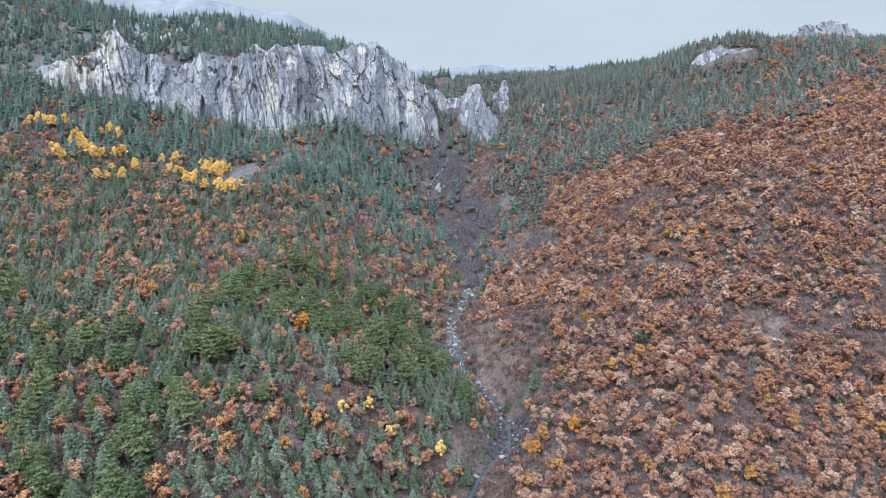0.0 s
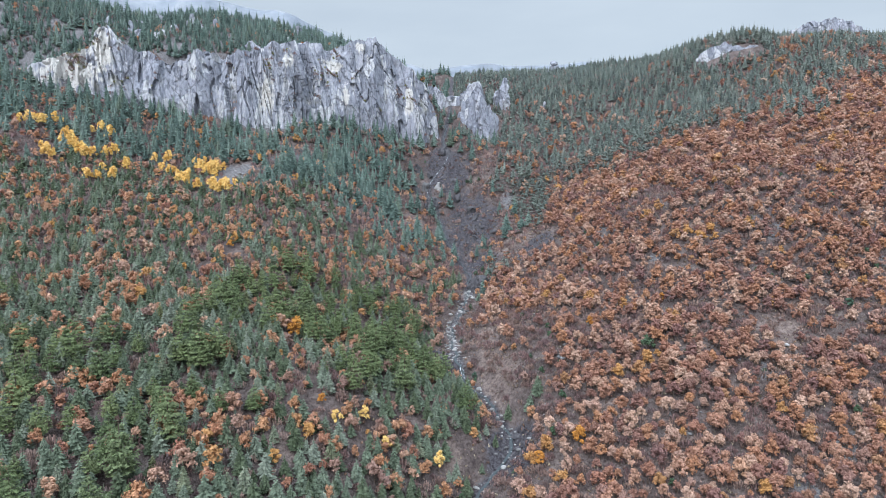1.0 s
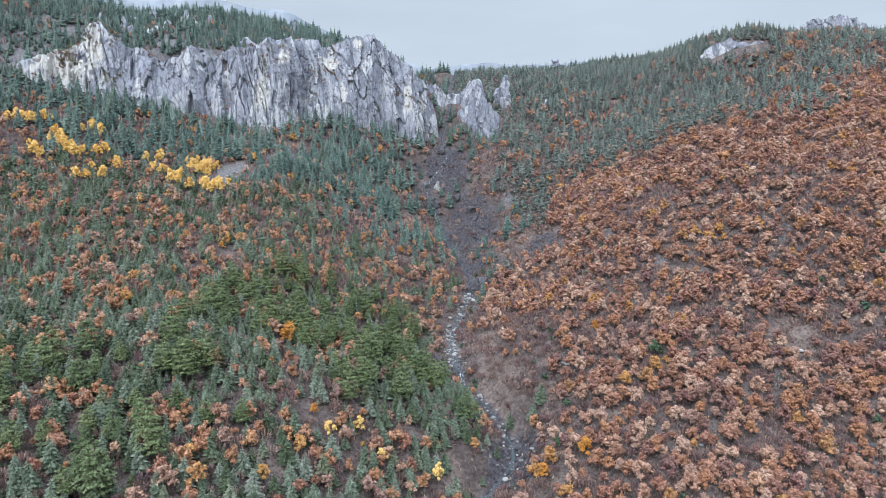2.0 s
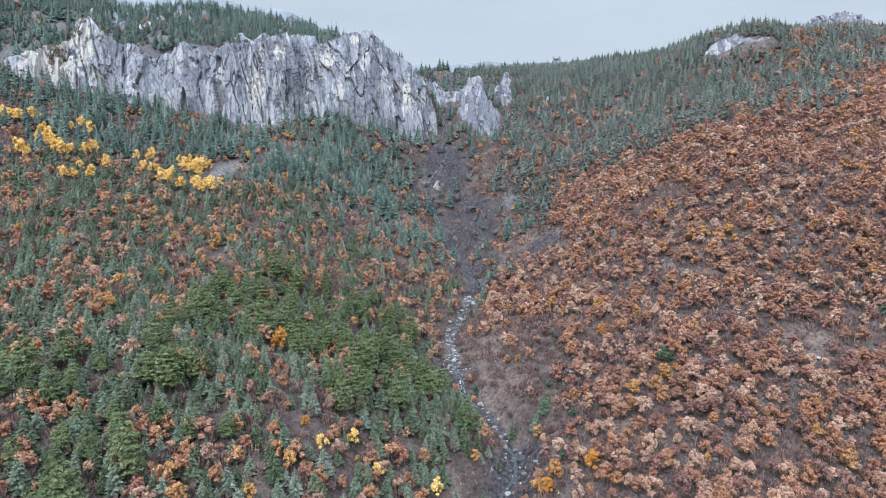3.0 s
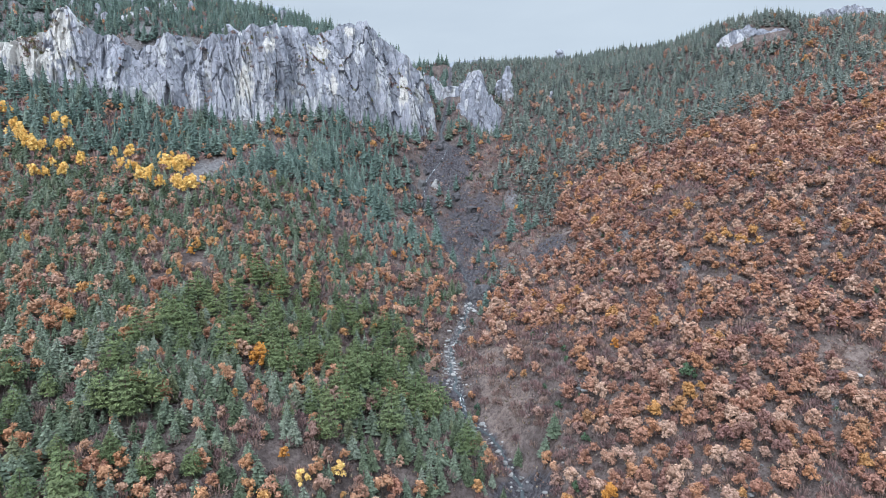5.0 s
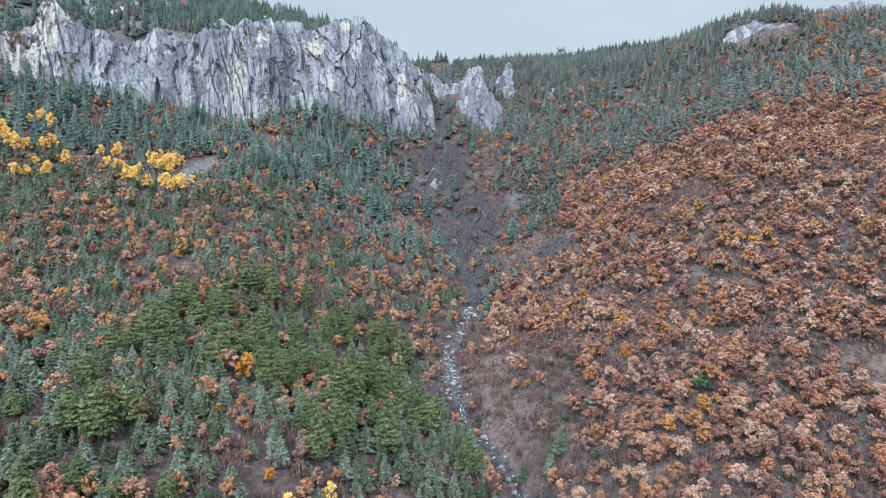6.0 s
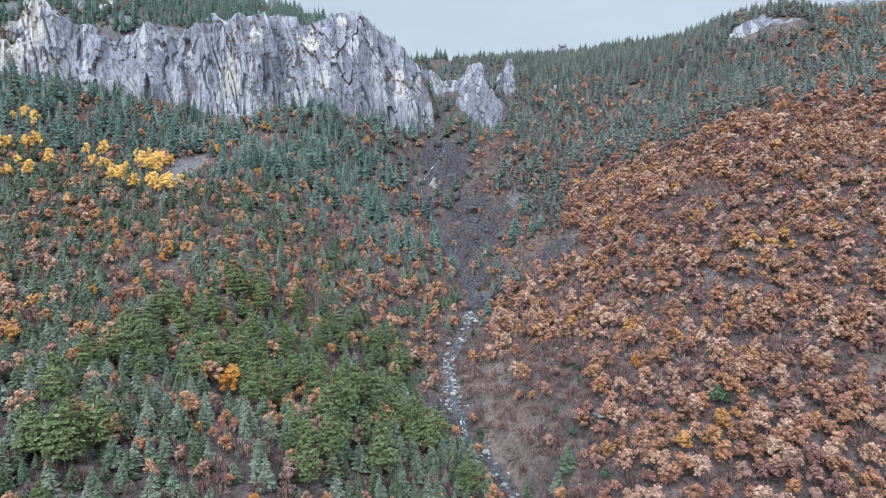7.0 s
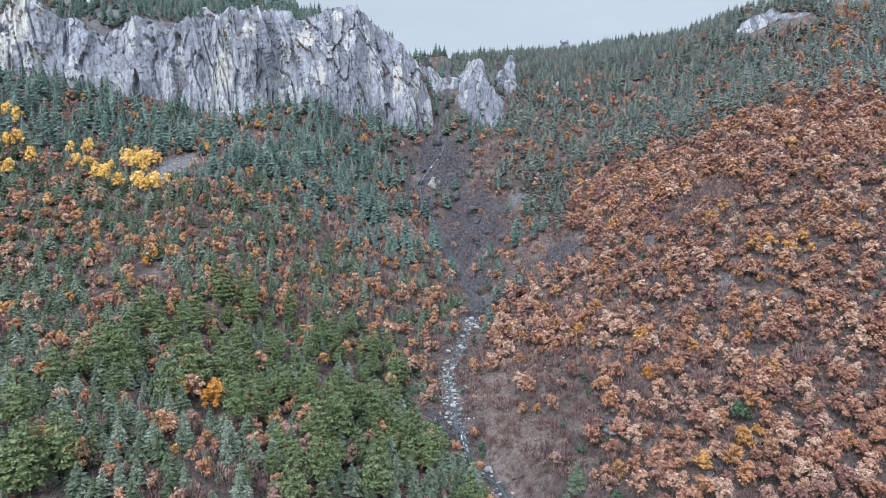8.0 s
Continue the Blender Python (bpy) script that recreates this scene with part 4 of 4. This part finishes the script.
def forest(name, leaf_mat, spot, scale, which, label, wood=True):
    """Many plants joined into one crown mesh and one trunk mesh. spot: n x 3 places."""
    spin, hue, variant = RNG.uniform(0, 6.28, len(spot)), RNG.uniform(0, 1, len(spot)), RNG.integers(0, len(which), len(spot))
    top = None
    for k, mat in ((1, leaf_mat), (0, BARK)):
        if k == 0 and not wood:
            continue
        parts, tints = [], []
        for v, tree in enumerate(which):
            m = variant == v
            V, F = tree[k]
            c, s, h = (np.cos(spin[m]) * scale[m])[:, None], (np.sin(spin[m]) * scale[m])[:, None], scale[m][:, None]
            P = np.stack([c * V[:, 0] - s * V[:, 1], s * V[:, 0] + c * V[:, 1], h * V[:, 2]], -1) + spot[m][:, None, :]
            parts.append((P.reshape(-1, 3), (F[None] + (np.arange(m.sum()) * len(V))[:, None, None]).reshape(-1, 3)))
            tints.append(np.repeat(hue[m], len(V)))
        V, F = tri_join(parts)
        ob = new(name if k == 1 else "trunks", mesh_from(name, V, F, mat, False, tint=np.concatenate(tints)))
        if k == 1:
            top = tagged(ob, label, "trees", kind="stuff")
        else:
            ob.parent = top
            tagged(ob, kind="stuff")


def grove(kd, chosen, group):
    """Single trees with trunk and crown, copied from a few grown ones."""
    name, label, category = LABEL[kd]
    stock = []
    for wood, leaf in GRADES[kd][0]:
        base = tagged(new(name), label, category, group)
        for part_name, (V, F), mat in (("trunk", wood, BARK), ("crown", leaf, LEAFY[kd])):
            ob = new(part_name, mesh_from(name + "_" + part_name, V, F, mat, part_name == "trunk"))
            ob.parent = base
        stock.append([base])
    for n, i in enumerate(chosen):
        s = stock[n % len(stock)]
        m = Matrix.Translation((cx[i], cy[i], cz[i])) @ Matrix.Rotation(float(turn[i]), 4, "Z") @ Matrix.Scale(float(size[i]), 4)
        if len(s) > 1:
            copy_thing(s[0], m).matrix_basis = m
        else:
            s.append(m)
    for s in stock:
        s[0].matrix_basis = s[1]


SINGLE = {"fir": 300, "pine": 220, "oak": 300, "russet": 260, "bush": 240, "golden": 110, "orange": 30, "juniper": 90, "dark_fir": 200, "black_pine": 150}
NAMES = {"fir": "fir_forest", "dark_fir": "dark_fir_forest", "black_pine": "black_pine_forest", "pine": "pine_stand", "oak": "oak_scrub", "russet": "russet_woodland", "bush": "bare_thicket", "golden": "golden_grove", "orange": "orange_trees", "juniper": "juniper_scrub"}
TEXT = {"fir": "blue-green firs covering the valley side", "dark_fir": "dark tall firs below and above the cliff", "black_pine": "dark green pines on the upper slope", "pine": "bright green pines among the firs",
        "oak": "orange and tan oak scrub on the dry slope", "russet": "rust-red autumn trees between conifers", "bush": "leafless purple-brown bushes over the slope", "golden": "bright yellow trees below the cliff", "orange": "vivid orange autumn trees", "juniper": "dark green juniper bushes"}
reach = cy + .35 * np.abs(cx)
spot = np.stack([cx, cy, cz], -1)
for kd in LEAFY:
    order = np.flatnonzero(grow & (species == kd))
    order = order[np.argsort(reach[order])]
    alone, rest = order[:SINGLE[kd]], order[SINGLE[kd]:]
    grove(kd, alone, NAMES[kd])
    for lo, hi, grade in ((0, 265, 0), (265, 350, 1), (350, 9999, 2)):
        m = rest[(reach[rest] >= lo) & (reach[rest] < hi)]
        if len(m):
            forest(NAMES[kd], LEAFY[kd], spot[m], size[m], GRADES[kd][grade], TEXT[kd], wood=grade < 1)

# dry grass tufts, fallen leaves and loose stones on the open ground
def tuft(rng, high, wide, blades):
    pieces = []
    for k in range(blades):
        a, o = rng.uniform(0, 6.28), rng.uniform(0, wide * .5)
        at = np.array((math.cos(a) * o, math.sin(a) * o, 0))
        s = np.array((math.cos(a + 1.6), math.sin(a + 1.6), 0)) * wide * .28
        pieces.append(([at - s - (0, 0, .1), at + s - (0, 0, .1), at + (math.cos(a) * wide * .35, math.sin(a) * wide * .35, high * rng.uniform(.5, 1.1))], [(0, 1, 2)]))
    return tri_join([tube((0, 0, -.1), (0, 0, .1), .02, .01, 3)]), tri_join(pieces)


tx, ty = RNG.uniform(-140, 250, 42000), RNG.uniform(110, 460, 42000)
sel = (np.abs(tx) < .77 * ty + 10) & (np.abs(tx - bed_at(ty)[0]) > 2.5) & ((tx > 0) | (np.abs(tx - bed_at(ty)[0]) < 40))
tx, ty = tx[sel], ty[sel]
tufts = np.stack([tx, ty, ground(tx, ty)], -1)
third = len(tufts) // 3
for name, mat, part_of, label in (("dry_grass", DRYGRASS, tufts[:third], "tufts of dry straw-coloured grass"), ("leaf_litter", LITTER, tufts[third:2 * third], "fallen brown leaves and twigs on the ground"), ("low_heath", TWIG, tufts[2 * third:], "low brown heath on the slope")):
    forest(name, mat, part_of, RNG.uniform(.6, 1.5, len(part_of)), kind(tuft, 5, .55, 1.1, 4), label, False)

# plants on the ledges of the cliffs
for rows3, count in ((CLIFF, 300), (SIDE, 40)):
    lean = np.gradient(rows3[..., 2], axis=1) / (np.abs(np.gradient(rows3[..., 0], axis=1)) + np.abs(np.gradient(rows3[..., 1], axis=1)) + .05)
    score = -np.abs(lean) + RNG.normal(0, .35, lean.shape) + .8 * fbm(rows3[..., 0] / 14, rows3[..., 1] / 14, rows3[..., 2] / 14, 301, 2)
    score[:, :28] = -99
    pick = np.argsort(score.ravel())[-count:]
    pts = rows3.reshape(-1, 3)[pick] - (0, 0, .3)
    third = len(pick) // 3
    RNG.shuffle(pts)
    forest("ledge_plants", SEDGE, pts[:third], RNG.uniform(.5, 1.1, third), GRADES["juniper"][1], "yellow-green plants on the cliff's ledges", False)
    forest("ledge_bushes", TWIG, pts[third:], RNG.uniform(.5, 1.2, len(pts) - third), GRADES["bush"][1], "bare brown bushes on the cliff's ledges", False)

# ---- rock that breaks through the gully's sides ----
for k in range(26):
    y = RNG.uniform(378, 452)
    x = float(bed_at(np.array([y]))[0][0]) + RNG.choice((-1, 1)) * RNG.uniform(3, 20) + 6
    z = float(ground(np.array([x]), np.array([y]))[0])
    w0 = RNG.uniform(4, 9)
    crag("gully_outcrop", x, y, z - 5, z + RNG.uniform(1.0, 3.5), w0, w0 * RNG.uniform(.6, 1), 500 + k, "dark broken rock in the gully", .4, DARKROCK, 30, 16)


# pale outcrops between the trees above the cliff
for k in range(22):
    x = RNG.uniform(-250, -60)
    yc0, foot0, rim0 = (float(v) for v in wall_at(x))
    y = yc0 + .28 * (rim0 - foot0) + RNG.uniform(8, 95)
    z = float(ground(np.array([x]), np.array([y]))[0])
    w0 = RNG.uniform(6, 14)
    crag("shelf_outcrop", x, y, z - 6, z + RNG.uniform(3, 8), w0, w0 * .6, 560 + k, "pale limestone outcrop between dark firs", .5, ROCK, 34, 18)


# ---- boulders ----
def boulder_mesh(seed):
    """A worn, broken block about a metre across."""
    bm = bmesh.new()
    bmesh.ops.create_icosphere(bm, subdivisions=2, radius=.5)
    v = np.array([w.co for w in bm.verts])
    k = 1 + .7 * facets(v + seed * 3.1, (.55, .55, .55), seed)
    for w, s in zip(bm.verts, k):
        w.co = w.co * float(s)
        w.co.z *= .72
    me = bpy.data.meshes.new("boulder")
    bm.to_mesh(me)
    bm.free()
    me.materials.append(BOULDER)
    return me


STONES = [boulder_mesh(400 + k) for k in range(7)]


def boulder(x, y, scale, label, group):
    ob = new("boulder", STONES[int(RNG.integers(len(STONES)))])
    z = float(ground(np.array([x]), np.array([y]))[0])
    ob.matrix_basis = Matrix.Translation((x, y, z + .12 * scale)) @ Matrix.Rotation(RNG.uniform(0, 6.28), 4, "Z") @ Matrix.Diagonal((scale * RNG.uniform(.8, 1.4), scale * RNG.uniform(.8, 1.2), scale * RNG.uniform(.7, 1.1), 1))
    return tagged(ob, label, "boulder", group)


for k in range(190):
    y = RNG.uniform(257, 318) if k < 150 else RNG.uniform(192, 250)
    x = float(bed_at(np.array([y]))[0][0]) + RNG.normal(0, 2.6 if k < 120 else 1.8)
    boulder(x, y, .3 + RNG.uniform(.2, 1.0) ** 3 * 1.9, "pale grey boulder in the stream bed", "stream boulders")
for x, y, n, spread in ((46, 232, 12, 2.2), (45, 226, 10, 2.2), (18, 222, 4, 2), (60, 200, 8, 5), (125, 214, 16, 8), (140, 240, 14, 9), (76, 194, 8, 4), (38, 262, 6, 4), (30, 212, 6, 4)):
    for k in range(n):
        boulder(x + RNG.normal(0, spread), y + RNG.normal(0, spread), RNG.uniform(.4, 1.0) ** 2 * 2.2, "pale grey boulder on the dry slope", "slope boulders")
for k in range(90):
    boulder(-112 + RNG.normal(0, 3.6), 340 + RNG.normal(0, 9), RNG.uniform(.5, 1.1) ** 2 * 1.5, "grey broken stone on the scree", "scree stones")

# small stones that fill the stream bed between the boulders
pieces = []
for k in range(700):
    y = RNG.uniform(256, 320) if k < 520 else RNG.uniform(196, 254)
    x = float(bed_at(np.array([y]))[0][0]) + RNG.normal(0, 1.9)
    z = float(ground(np.array([x]), np.array([y]))[0])
    r = .12 + RNG.uniform(0, 1) ** 3 * .5
    pieces.append((np.array((x, y, z + .3 * r)) + (ICO_V @ np.array(Euler(RNG.uniform(0, 6.28, 3)).to_matrix())) * RNG.uniform(.7, 1.15, (12, 1)) * (r * 1.2, r * 1.2, r * .7), ICO_F))
V, F = tri_join(pieces)
tagged(new("stream_gravel", mesh_from("stream_gravel", V, F, BOULDER)), "grey and white stones in the stream bed", "stones", kind="stuff")
